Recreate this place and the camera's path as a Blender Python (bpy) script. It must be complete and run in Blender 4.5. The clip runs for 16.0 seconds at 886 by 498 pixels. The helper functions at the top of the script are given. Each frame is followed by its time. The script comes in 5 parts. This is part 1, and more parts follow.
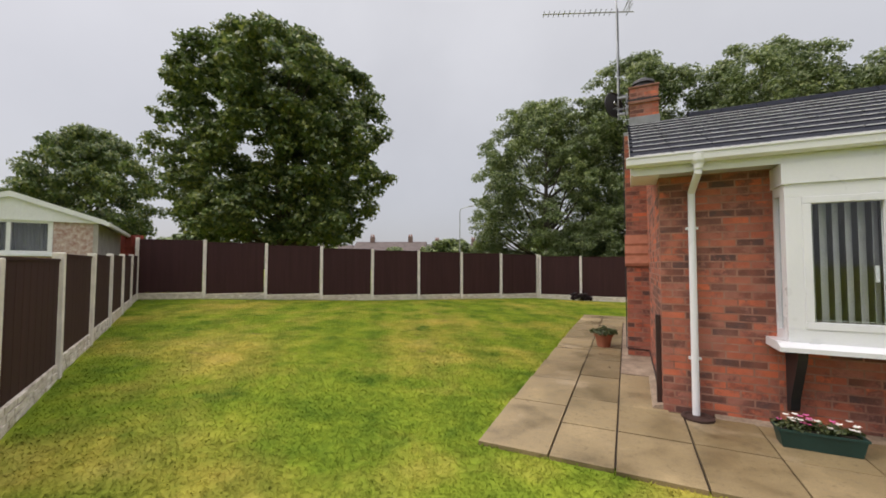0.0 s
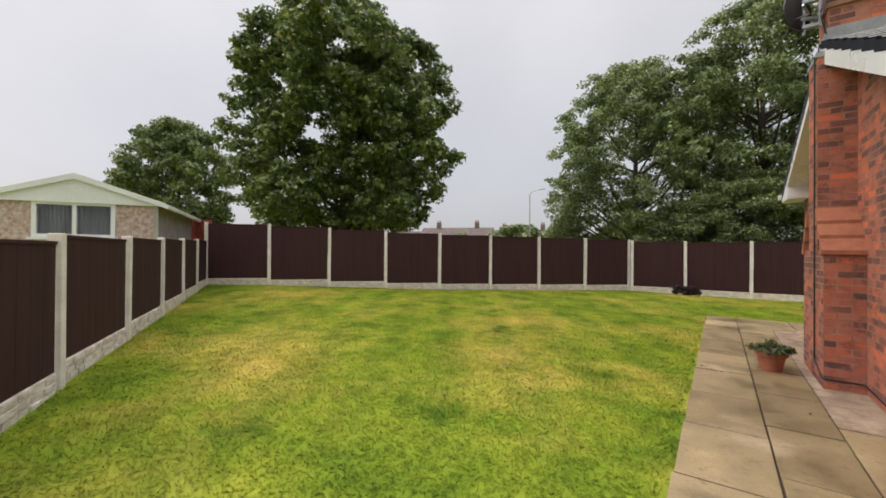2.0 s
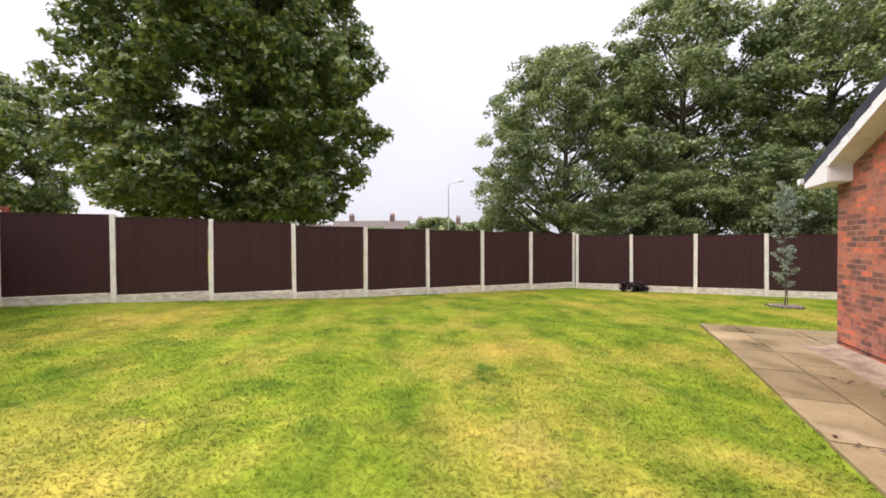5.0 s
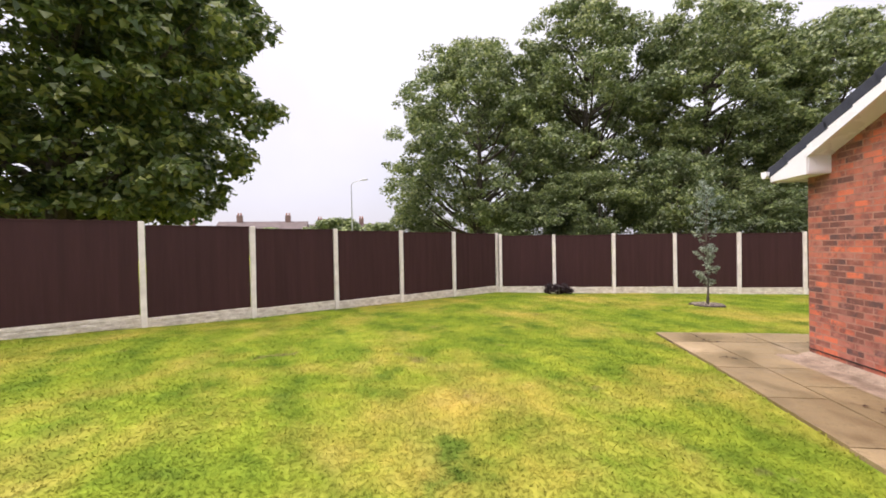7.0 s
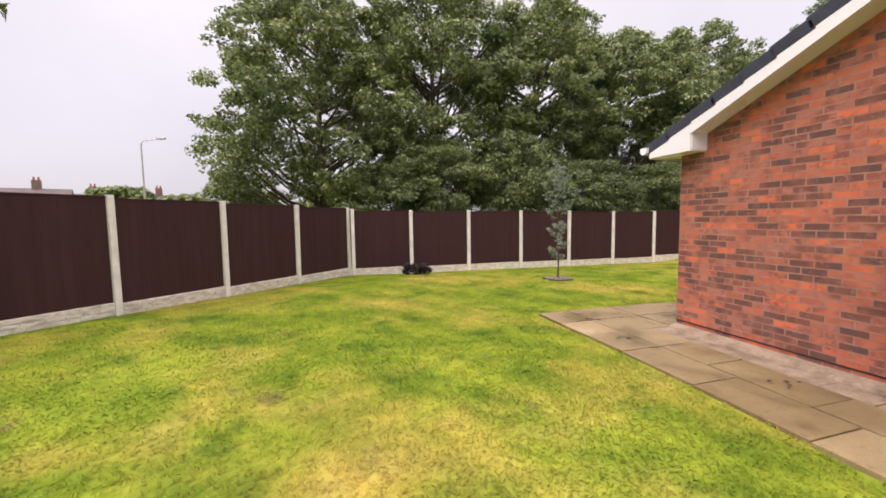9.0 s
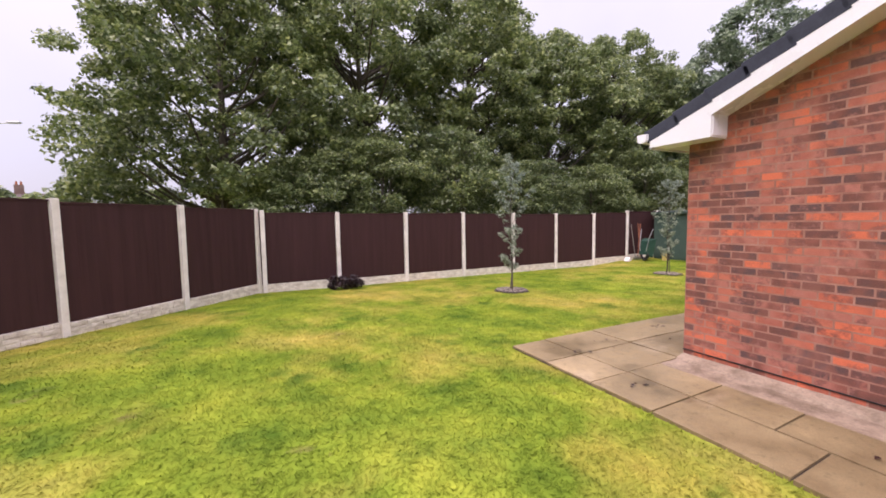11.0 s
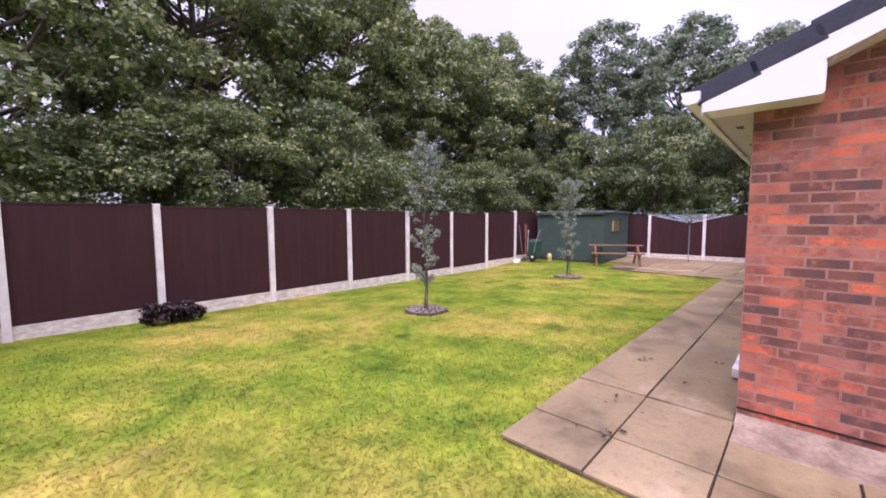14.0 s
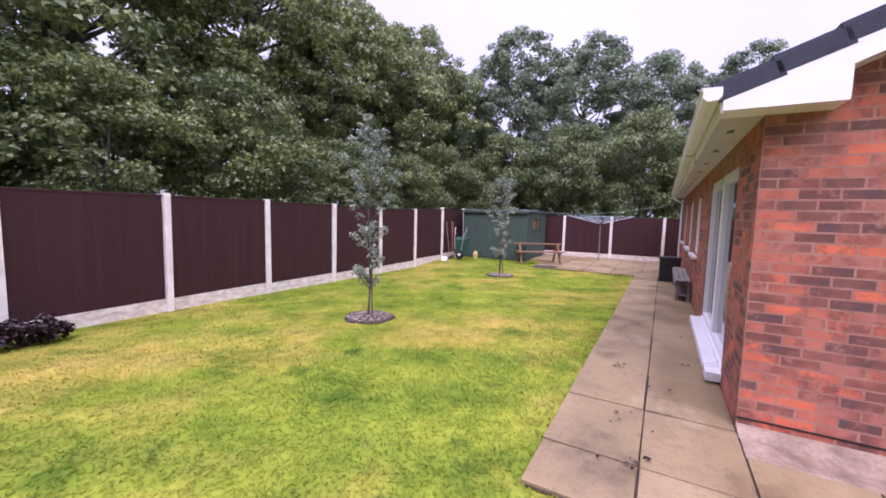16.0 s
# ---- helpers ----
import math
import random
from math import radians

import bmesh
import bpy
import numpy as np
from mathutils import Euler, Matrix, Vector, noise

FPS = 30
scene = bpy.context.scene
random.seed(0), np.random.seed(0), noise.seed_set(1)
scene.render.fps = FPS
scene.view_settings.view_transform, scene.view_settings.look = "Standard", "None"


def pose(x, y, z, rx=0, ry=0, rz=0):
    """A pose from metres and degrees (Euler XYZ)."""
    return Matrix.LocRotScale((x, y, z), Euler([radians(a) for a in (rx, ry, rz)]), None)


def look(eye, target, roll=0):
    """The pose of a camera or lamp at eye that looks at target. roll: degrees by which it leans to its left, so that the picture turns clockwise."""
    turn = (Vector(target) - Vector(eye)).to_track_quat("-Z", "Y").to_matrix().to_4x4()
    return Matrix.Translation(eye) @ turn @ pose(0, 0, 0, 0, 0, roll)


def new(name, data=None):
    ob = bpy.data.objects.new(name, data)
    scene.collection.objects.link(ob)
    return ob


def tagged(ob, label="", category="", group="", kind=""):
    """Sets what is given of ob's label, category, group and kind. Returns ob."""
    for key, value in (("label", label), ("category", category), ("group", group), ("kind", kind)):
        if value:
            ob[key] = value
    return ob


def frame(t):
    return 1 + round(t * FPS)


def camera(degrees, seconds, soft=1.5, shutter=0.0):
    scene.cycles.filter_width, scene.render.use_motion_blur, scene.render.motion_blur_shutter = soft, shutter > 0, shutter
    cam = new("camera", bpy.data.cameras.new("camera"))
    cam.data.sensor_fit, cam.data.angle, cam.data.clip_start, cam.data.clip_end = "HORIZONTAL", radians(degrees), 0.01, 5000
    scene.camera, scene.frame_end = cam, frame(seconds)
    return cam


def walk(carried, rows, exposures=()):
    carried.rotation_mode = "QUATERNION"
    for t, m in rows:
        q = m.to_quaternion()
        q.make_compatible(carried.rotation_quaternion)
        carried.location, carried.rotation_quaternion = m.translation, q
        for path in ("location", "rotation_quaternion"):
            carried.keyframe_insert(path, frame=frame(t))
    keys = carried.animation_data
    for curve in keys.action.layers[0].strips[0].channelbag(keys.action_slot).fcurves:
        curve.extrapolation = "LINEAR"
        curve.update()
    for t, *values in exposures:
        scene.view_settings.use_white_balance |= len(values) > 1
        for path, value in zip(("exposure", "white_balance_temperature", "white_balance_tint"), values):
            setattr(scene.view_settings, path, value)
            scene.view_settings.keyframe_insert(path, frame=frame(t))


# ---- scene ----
cam = camera(97.6, 16.0, soft=1.75)
PATH = [
    (0, (0.049, 0.05, 1.416), (-0.766, 1.874, 1.5), 0.1),
    (0.5, (-0.154, 0.323, 1.433), (-1.189, 2.033, 1.509), 0.4),
    (1, (-0.415, 0.64, 1.418), (-1.533, 2.298, 1.476), 0.6),
    (1.5, (-0.642, 0.988, 1.455), (-1.776, 2.636, 1.486), 0.6),
    (2, (-0.891, 1.36, 1.414), (-2.002, 3.023, 1.426), 0.4),
    (2.5, (-1.201, 1.655, 1.452), (-2.276, 3.341, 1.434), 0.2),
    (3, (-1.508, 1.933, 1.498), (-2.533, 3.65, 1.453), -0.1),
    (3.5, (-1.759, 2.265, 1.512), (-2.727, 4.015, 1.458), -0.3),
    (4, (-2.085, 2.586, 1.514), (-2.974, 4.377, 1.459), -0.5),
    (4.2, (-2.23, 2.725, 1.512), (-3.082, 4.534, 1.462), -0.4),
    (6.5, (-3.382, 4.525, 1.579), (-3.784, 6.484, 1.575), -1.1),
    (7, (-3.606, 4.923, 1.57), (-3.837, 6.91, 1.548), -1.1),
    (7.5, (-3.775, 5.333, 1.571), (-3.762, 7.331, 1.5), -0.9),
    (8, (-3.899, 5.707, 1.587), (-3.654, 7.689, 1.474), -0.8),
    (8.5, (-4.063, 6.067, 1.56), (-3.615, 8.012, 1.424), -0.8),
    (9, (-4.1, 6.467, 1.549), (-3.502, 8.369, 1.396), -0.8),
    (9.2, (-4.072, 6.636, 1.507), (-3.43, 8.525, 1.359), -0.5),
    (11.5, (-3.682, 8.491, 1.611), (-2.679, 10.214, 1.456), -1.1),
    (12, (-3.563, 8.888, 1.612), (-2.502, 10.577, 1.458), -0.9),
    (12.5, (-3.461, 9.253, 1.59), (-2.324, 10.892, 1.437), -0.6),
    (13, (-3.338, 9.63, 1.615), (-2.103, 11.196, 1.456), -0.4),
    (13.5, (-3.229, 10.012, 1.604), (-1.87, 11.471, 1.448), -0.3),
    (14, (-3.109, 10.355, 1.597), (-1.619, 11.679, 1.435), -0.2),
    (14.5, (-3.066, 10.625, 1.601), (-1.455, 11.798, 1.436), 0.1),
    (15, (-3.095, 10.844, 1.612), (-1.402, 11.895, 1.435), 0.3),
    (15.5, (-3.101, 11.009, 1.593), (-1.371, 11.996, 1.411), 0.8),
    (16, (-2.987, 11.249, 1.602), (-1.231, 12.19, 1.422), 1.4),
]
walk(cam, [(t, look(eye, target, roll)) for t, eye, target, roll in PATH],
     [(0.0, -0.19, 6650, 16), (2.0, -0.06, 6750, 16), (2.5, 0.06, 6800, 16), (3.0, 0.22, 6750, 16), (3.5, 0.37, 6700, 18), (4.0, 0.44, 6650, 19), (6.5, 0.55, 6600, 25), (9.0, 0.36, 6850, 26),
      (12.0, 0.48, 6150, 41), (14.0, 0.51, 5880, 48), (16.0, 0.50, 5760, 49)])

# ---- light ----
SUN_EL, SUN_AZ = 46.0, 246.0
world = bpy.data.worlds.new("overcast_sky")
scene.world = world
world.use_nodes = True
wn, wl = world.node_tree.nodes, world.node_tree.links
wn.clear()
sky = wn.new("ShaderNodeTexSky")
sky.sky_type, sky.sun_disc = "NISHITA", False
sky.sun_elevation, sky.sun_rotation = radians(SUN_EL), radians(SUN_AZ)
sky.air_density, sky.dust_density = 1.0, 3.0
sky_bg = wn.new("ShaderNodeBackground")
sky_bg.inputs["Strength"].default_value = 0.03
wl.new(sky.outputs[0], sky_bg.inputs["Color"])
coord = wn.new("ShaderNodeTexCoord")
split = wn.new("ShaderNodeSeparateXYZ")
wl.new(coord.outputs["Generated"], split.inputs[0])
ramp = wn.new("ShaderNodeValToRGB")
stops = ramp.color_ramp.elements
stops[0].position, stops[0].color = 0.0, (0.46, 0.488, 0.525, 1)
stops[1].position, stops[1].color = 1.0, (3.0, 3.0, 3.0, 1)
for at, c in ((0.25, (0.56, 0.588, 0.607, 1)), (0.57, (0.69, 0.718, 0.727, 1)), (0.76, (1.9, 1.9, 1.9, 1))):
    stops.new(at).color = c
wl.new(split.outputs["Z"], ramp.inputs[0])
cloud = wn.new("ShaderNodeTexNoise")
cloud.inputs["Scale"].default_value, cloud.inputs["Detail"].default_value = 2.2, 5
wl.new(coord.outputs["Generated"], cloud.inputs["Vector"])
cr = wn.new("ShaderNodeMapRange")
cr.inputs["From Min"].default_value, cr.inputs["From Max"].default_value = 0.3, 0.7
cr.inputs["To Min"].default_value, cr.inputs["To Max"].default_value = 0.92, 1.08
wl.new(cloud.outputs["Fac"], cr.inputs["Value"])
cloud_bg = wn.new("ShaderNodeBackground")
wl.new(ramp.outputs[0], cloud_bg.inputs["Color"])
wl.new(cr.outputs[0], cloud_bg.inputs["Strength"])
sky_sum = wn.new("ShaderNodeAddShader")
wl.new(sky_bg.outputs[0], sky_sum.inputs[0])
wl.new(cloud_bg.outputs[0], sky_sum.inputs[1])
wout = wn.new("ShaderNodeOutputWorld")
wl.new(sky_sum.outputs[0], wout.inputs["Surface"])

sun_data = bpy.data.lights.new("sun", "SUN")
sun_data.energy, sun_data.angle, sun_data.color = 1.5, radians(40), (1.0, 0.97, 0.92)
sun = new("sun", sun_data)
sa, se = radians(SUN_AZ), radians(SUN_EL)
sun.matrix_world = look((0, 0, 30), Vector((0, 0, 30)) - Vector((math.sin(sa) * math.cos(se), math.cos(sa) * math.cos(se), math.sin(se))))


# ---- materials ----
def node(t, kind, **vals):
    n = t.nodes.new(kind)
    for k, v in vals.items():
        n.inputs[k.replace("_", " ")].default_value = v
    return n


def ramped(t, fac, stops):
    r = t.nodes.new("ShaderNodeValToRGB")
    e = r.color_ramp.elements
    while len(e) < len(stops):
        e.new(0.5)
    for el, (p, c) in zip(e, stops):
        el.position, el.color = p, (*c, 1)
    t.links.new(fac, r.inputs[0])
    return r.outputs[0]


def mixed(t, fac, a, b, mode="MIX"):
    m = t.nodes.new("ShaderNodeMix")
    m.data_type, m.blend_type = "RGBA", mode
    if isinstance(fac, float):
        m.inputs[0].default_value = fac
    else:
        t.links.new(fac, m.inputs[0])
    for s, v in ((6, a), (7, b)):
        if isinstance(v, tuple):
            m.inputs[s].default_value = (*v, 1)
        else:
            t.links.new(v, m.inputs[s])
    return m.outputs[2]


def world_noise(t, scale, detail=4, rough=0.55, stretch=None):
    g = t.nodes.new("ShaderNodeNewGeometry")
    v = g.outputs["Position"]
    if stretch:
        mp = t.nodes.new("ShaderNodeMapping")
        mp.inputs["Scale"].default_value = stretch
        t.links.new(v, mp.inputs["Vector"])
        v = mp.outputs[0]
    n = node(t, "ShaderNodeTexNoise", Scale=scale, Detail=detail, Roughness=rough)
    t.links.new(v, n.inputs["Vector"])
    return n.outputs["Fac"]


def piece_random(t):
    """One number for each loose piece, whether it is an object or an island of a joined mesh."""
    o, g = t.nodes.new("ShaderNodeObjectInfo"), t.nodes.new("ShaderNodeNewGeometry")
    a = t.nodes.new("ShaderNodeMath")
    a.operation = "ADD"
    t.links.new(o.outputs["Random"], a.inputs[0])
    t.links.new(g.outputs["Random Per Island"], a.inputs[1])
    f = t.nodes.new("ShaderNodeMath")
    f.operation = "FRACT"
    t.links.new(a.outputs[0], f.inputs[0])
    return f.outputs[0]


def material(name, rough=0.8, metal=0.0, spec=0.5):
    m = bpy.data.materials.new(name)
    m.use_nodes = True
    t = m.node_tree
    b = t.nodes["Principled BSDF"]
    b.inputs["Roughness"].default_value, b.inputs["Metallic"].default_value = rough, metal
    b.inputs["Specular IOR Level"].default_value = spec
    return m, t, b


def bumped(t, b, height, strength=0.3, distance=0.01):
    n = node(t, "ShaderNodeBump", Strength=strength, Distance=distance)
    t.links.new(height, n.inputs["Height"])
    t.links.new(n.outputs[0], b.inputs["Normal"])


def plain(name, c1, c2, scale=3.0, rough=0.7, metal=0.0, fine=60.0, bump=0.15, spec=0.5, stretch=None, low=0.82):
    """Paint, plastic, timber or concrete: two tones at a broad scale, grain at a fine one."""
    m, t, b = material(name, rough, metal, spec)
    broad = world_noise(t, scale, 5, 0.6, stretch)
    grain = world_noise(t, fine, 3, 0.6, stretch)
    base = ramped(t, broad, [(0.32, c1), (0.68, c2)])
    g = ramped(t, grain, [(0.3, (low, low, low)), (0.7, (1.0, 1.0, 1.0))])
    t.links.new(mixed(t, 1.0, base, g, "MULTIPLY"), b.inputs["Base Color"])
    rr = node(t, "ShaderNodeMapRange")
    rr.inputs["To Min"].default_value, rr.inputs["To Max"].default_value = max(rough - 0.12, 0.03), min(rough + 0.12, 1)
    t.links.new(broad, rr.inputs["Value"])
    t.links.new(rr.outputs[0], b.inputs["Roughness"])
    if bump:
        bumped(t, b, grain, bump, 0.004)
    return m


def lawn_material(name, blades):
    """Turf in broad drifts of green and straw, with mowing stripes, darker tufts and worn spots."""
    m, t, b = material(name, 0.8 if blades else 0.95, 0, 0.06)
    big = world_noise(t, 0.42, 5, 0.6)
    med = world_noise(t, 1.3, 5, 0.62)
    tuft = world_noise(t, 6.5, 4, 0.6)
    fine = world_noise(t, 38.0, 3, 0.7)
    green = ramped(t, med, [(0.30, (0.086, 0.160, 0.017)), (0.46, (0.194, 0.276, 0.027)), (0.7, (0.298, 0.352, 0.040))])
    straw = ramped(t, med, [(0.3, (0.325, 0.325, 0.046)), (0.52, (0.455, 0.372, 0.082)), (0.72, (0.500, 0.405, 0.120))])
    patch = ramped(t, big, [(0.47, (0, 0, 0)), (0.57, (0.55, 0.55, 0.55)), (0.68, (1, 1, 1))])
    c = mixed(t, patch, green, straw)
    spot = ramped(t, world_noise(t, 1.1, 4, 0.6), [(0.60, (0, 0, 0)), (0.70, (0.9, 0.9, 0.9))])
    c = mixed(t, spot, c, (0.098, 0.172, 0.022))
    bare = ramped(t, world_noise(t, 1.45, 4, 0.6, (1, 1, 1.7)), [(0.66, (0, 0, 0)), (0.74, (0.75, 0.75, 0.75))])
    c = mixed(t, bare, c, (0.21, 0.165, 0.080))
    c = mixed(t, 1.0, c, ramped(t, tuft, [(0.3, (0.66, 0.68, 0.66)), (0.7, (1.02, 0.975, 0.975))]), "MULTIPLY")
    g = t.nodes.new("ShaderNodeNewGeometry")
    turn = t.nodes.new("ShaderNodeMapping")
    turn.inputs["Rotation"].default_value = (0, 0, radians(-33))
    t.links.new(g.outputs["Position"], turn.inputs["Vector"])
    wave = node(t, "ShaderNodeTexWave", Scale=0.36, Distortion=1.6, Detail=2.0)
    wave.inputs["Detail Scale"].default_value = 0.8
    t.links.new(turn.outputs[0], wave.inputs["Vector"])
    c = mixed(t, 1.0, c, ramped(t, wave.outputs["Fac"], [(0.2, (0.90, 0.93, 0.92)), (0.8, (1.06, 1.05, 1.02))]), "MULTIPLY")
    if blades:
        rnd = ramped(t, piece_random(t), [(0.0, (0.94, 0.94, 0.93)), (0.85, (1.06, 1.05, 1.02)), (1.0, (1.20, 1.15, 1.09))])
        c = mixed(t, 1.0, c, rnd, "MULTIPLY")
        tr = node(t, "ShaderNodeBsdfTranslucent")
        t.links.new(c, tr.inputs["Color"])
        mx = node(t, "ShaderNodeMixShader", Fac=0.25)
        t.links.new(b.outputs[0], mx.inputs[1])
        t.links.new(tr.outputs[0], mx.inputs[2])
        t.links.new(mx.outputs[0], t.nodes["Material Output"].inputs["Surface"])
    else:
        c = mixed(t, 1.0, c, ramped(t, fine, [(0.3, (0.92, 0.92, 0.89)), (0.7, (1.06, 1.06, 1.03))]), "MULTIPLY")
        bumped(t, b, fine, 0.25, 0.012)
    t.links.new(c, b.inputs["Base Color"])
    return m


def leaf_material(name, dark, light, warm):
    m, t, b = material(name, 0.34, 0, 0.6)
    r = piece_random(t)
    n = world_noise(t, 0.45, 3, 0.6)
    c = ramped(t, r, [(0.0, dark), (0.6, light), (1.0, warm)])
    c = mixed(t, 1.0, c, ramped(t, n, [(0.3, (0.7, 0.75, 0.75)), (0.7, (1.2, 1.15, 1.0))]), "MULTIPLY")
    t.links.new(c, b.inputs["Base Color"])
    tr = node(t, "ShaderNodeBsdfTranslucent")
    t.links.new(c, tr.inputs["Color"])
    mx = node(t, "ShaderNodeMixShader", Fac=0.38)
    t.links.new(b.outputs[0], mx.inputs[1])
    t.links.new(tr.outputs[0], mx.inputs[2])
    t.links.new(mx.outputs[0], t.nodes["Material Output"].inputs["Surface"])
    return m


def brick_material():
    m, t, b = material("red_brick", 0.82, 0, 0.3)
    r = piece_random(t)
    cluster = node(t, "ShaderNodeMapRange")
    cluster.inputs["From Min"].default_value, cluster.inputs["From Max"].default_value = 0.32, 0.68
    cluster.inputs["To Min"].default_value, cluster.inputs["To Max"].default_value = -0.26, 0.26
    t.links.new(world_noise(t, 1.7, 3, 0.6), cluster.inputs["Value"])
    tone = t.nodes.new("ShaderNodeMath")
    tone.operation, tone.use_clamp = "ADD", True
    t.links.new(r, tone.inputs[0])
    t.links.new(cluster.outputs[0], tone.inputs[1])
    base = ramped(t, tone.outputs[0], [(0.0, (0.64, 0.165, 0.080)), (0.16, (0.45, 0.128, 0.074)), (0.30, (0.50, 0.158, 0.092)), (0.44, (0.38, 0.122, 0.079)),
                                       (0.58, (0.42, 0.165, 0.118)), (0.68, (0.255, 0.095, 0.066)), (0.80, (0.165, 0.070, 0.052)), (0.92, (0.112, 0.066, 0.062)), (1.0, (0.21, 0.088, 0.064))])
    blotch = world_noise(t, 5.5, 5, 0.68)
    c = mixed(t, ramped(t, blotch, [(0.51, (0, 0, 0)), (0.62, (0.85, 0.85, 0.85))]), base, (0.15, 0.068, 0.056))
    pale = world_noise(t, 11.0, 4, 0.7)
    c = mixed(t, ramped(t, pale, [(0.55, (0, 0, 0)), (0.72, (0.65, 0.65, 0.65))]), c, (0.45, 0.205, 0.15))
    grain = world_noise(t, 130.0, 3, 0.7)
    c = mixed(t, 1.0, c, ramped(t, grain, [(0.3, (0.8, 0.8, 0.8)), (0.7, (1.08, 1.08, 1.08))]), "MULTIPLY")
    bloom = ramped(t, world_noise(t, 2.6, 4, 0.6), [(0.52, (0, 0, 0)), (0.78, (0.45, 0.45, 0.45))])
    c = mixed(t, bloom, c, (0.40, 0.19, 0.145))
    t.links.new(c, b.inputs["Base Color"])
    bumped(t, b, grain, 0.5, 0.004)
    return m


def slab_material():
    """Wet buff concrete: each slab its own tone, dark damp drifts, pale drying patches and small stains."""
    m, t, b = material("wet_paving_slab", 0.45, 0, 0.4)
    r = piece_random(t)
    base = ramped(t, r, [(0.0, (0.190, 0.140, 0.070)), (0.5, (0.250, 0.188, 0.098)), (1.0, (0.290, 0.220, 0.120))])
    stain = world_noise(t, 1.7, 7, 0.68)
    c = mixed(t, 1.0, base, ramped(t, stain, [(0.30, (0.50, 0.49, 0.47)), (0.46, (0.92, 0.91, 0.90)), (0.60, (1.10, 1.09, 1.07)), (0.72, (1.42, 1.40, 1.38))]), "MULTIPLY")
    dry = ramped(t, world_noise(t, 0.9, 6, 0.62, (1, 1.4, 1)), [(0.58, (0, 0, 0)), (0.68, (0.40, 0.40, 0.40))])
    c = mixed(t, dry, c, (0.47, 0.375, 0.255))
    fleck = ramped(t, world_noise(t, 16.0, 4, 0.7), [(0.30, (0.70, 0.70, 0.68)), (0.42, (1, 1, 1)), (0.70, (1.10, 1.10, 1.10))])
    c = mixed(t, 1.0, c, fleck, "MULTIPLY")
    grain = world_noise(t, 90.0, 4, 0.7)
    c = mixed(t, 1.0, c, ramped(t, grain, [(0.3, (0.82, 0.82, 0.82)), (0.7, (1.1, 1.1, 1.1))]), "MULTIPLY")
    t.links.new(c, b.inputs["Base Color"])
    rr = node(t, "ShaderNodeMapRange")
    rr.inputs["From Min"].default_value, rr.inputs["From Max"].default_value = 0.35, 0.65
    rr.inputs["To Min"].default_value, rr.inputs["To Max"].default_value = 0.32, 0.72
    t.links.new(stain, rr.inputs["Value"])
    t.links.new(rr.outputs[0], b.inputs["Roughness"])
    bumped(t, b, grain, 0.2, 0.003)
    return m


def glass_material():
    m, t, b = material("window_glass", 0.02)
    b.inputs["Base Color"].default_value = (0.9, 0.95, 0.95, 1)
    b.inputs["Transmission Weight"].default_value = 1.0
    b.inputs["IOR"].default_value = 1.45
    return m


def fence_material():
    m, t, b = material("brown_fence_paint", 0.75, 0, 0.3)
    g = world_noise(t, 9.0, 5, 0.65, (1, 1, 0.06))
    r = piece_random(t)
    c = ramped(t, g, [(0.3, (0.034, 0.0115, 0.0120)), (0.7, (0.050, 0.018, 0.0185))])
    c = mixed(t, 1.0, c, ramped(t, r, [(0, (0.92, 0.92, 0.92)), (1, (1.06, 1.05, 1.05))]), "MULTIPLY")
    t.links.new(c, b.inputs["Base Color"])
    bumped(t, b, g, 0.3, 0.004)
    return m


LAWN = lawn_material("lawn_turf", False)
BLADE = lawn_material("grass_blade", True)
BRICK = brick_material()
SLAB = slab_material()
GLASS = glass_material()
FENCE = fence_material()
MORTAR = plain("mortar", (0.27, 0.118, 0.078), (0.42, 0.225, 0.165), 6, 0.9)
CONCRETE = plain("weathered_concrete", (0.68, 0.63, 0.57), (0.86, 0.81, 0.745), 5, 0.85, bump=0.25, low=0.9)
HAUNCH = plain("pale_cement", (0.19, 0.135, 0.088), (0.44, 0.335, 0.24), 4.5, 0.8, fine=40, bump=0.7, low=0.7)
BOARD = plain("gravel_board_concrete", (0.50, 0.43, 0.35), (0.88, 0.82, 0.73), 6, 0.9, fine=30, bump=0.7, low=0.8, stretch=(1, 1, 2.5))
UPVC = plain("white_upvc", (0.75, 0.76, 0.78), (0.81, 0.82, 0.84), 1.2, 0.3, bump=0.0, low=0.97)
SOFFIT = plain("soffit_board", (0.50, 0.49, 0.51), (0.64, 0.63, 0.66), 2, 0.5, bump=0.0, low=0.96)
TILE = plain("slate_grey_roof_tile", (0.014, 0.0155, 0.022), (0.028, 0.031, 0.043), 5, 0.85, bump=0.15, spec=0.08)
VERGE = plain("blue_grey_verge_tile", (0.036, 0.041, 0.056), (0.058, 0.064, 0.084), 5, 0.8, bump=0.15, spec=0.2)
# pale tile lips: wet sky glint painted into the colour, together with edge wear
TILE_EDGE = plain("worn_glint_tile_edge", (0.40, 0.40, 0.40), (0.62, 0.62, 0.62), 9, 0.6, bump=0.1)
LEAD = plain("lead_flashing", (0.22, 0.23, 0.24), (0.34, 0.35, 0.36), 6, 0.55, bump=0.1)
BARK = plain("bark", (0.055, 0.045, 0.035), (0.13, 0.11, 0.085), 6, 0.95, fine=30, bump=0.8, stretch=(1, 1, 0.3))
BLACK = plain("black_plastic", (0.012, 0.012, 0.013), (0.022, 0.022, 0.024), 5, 0.45, bump=0.05)
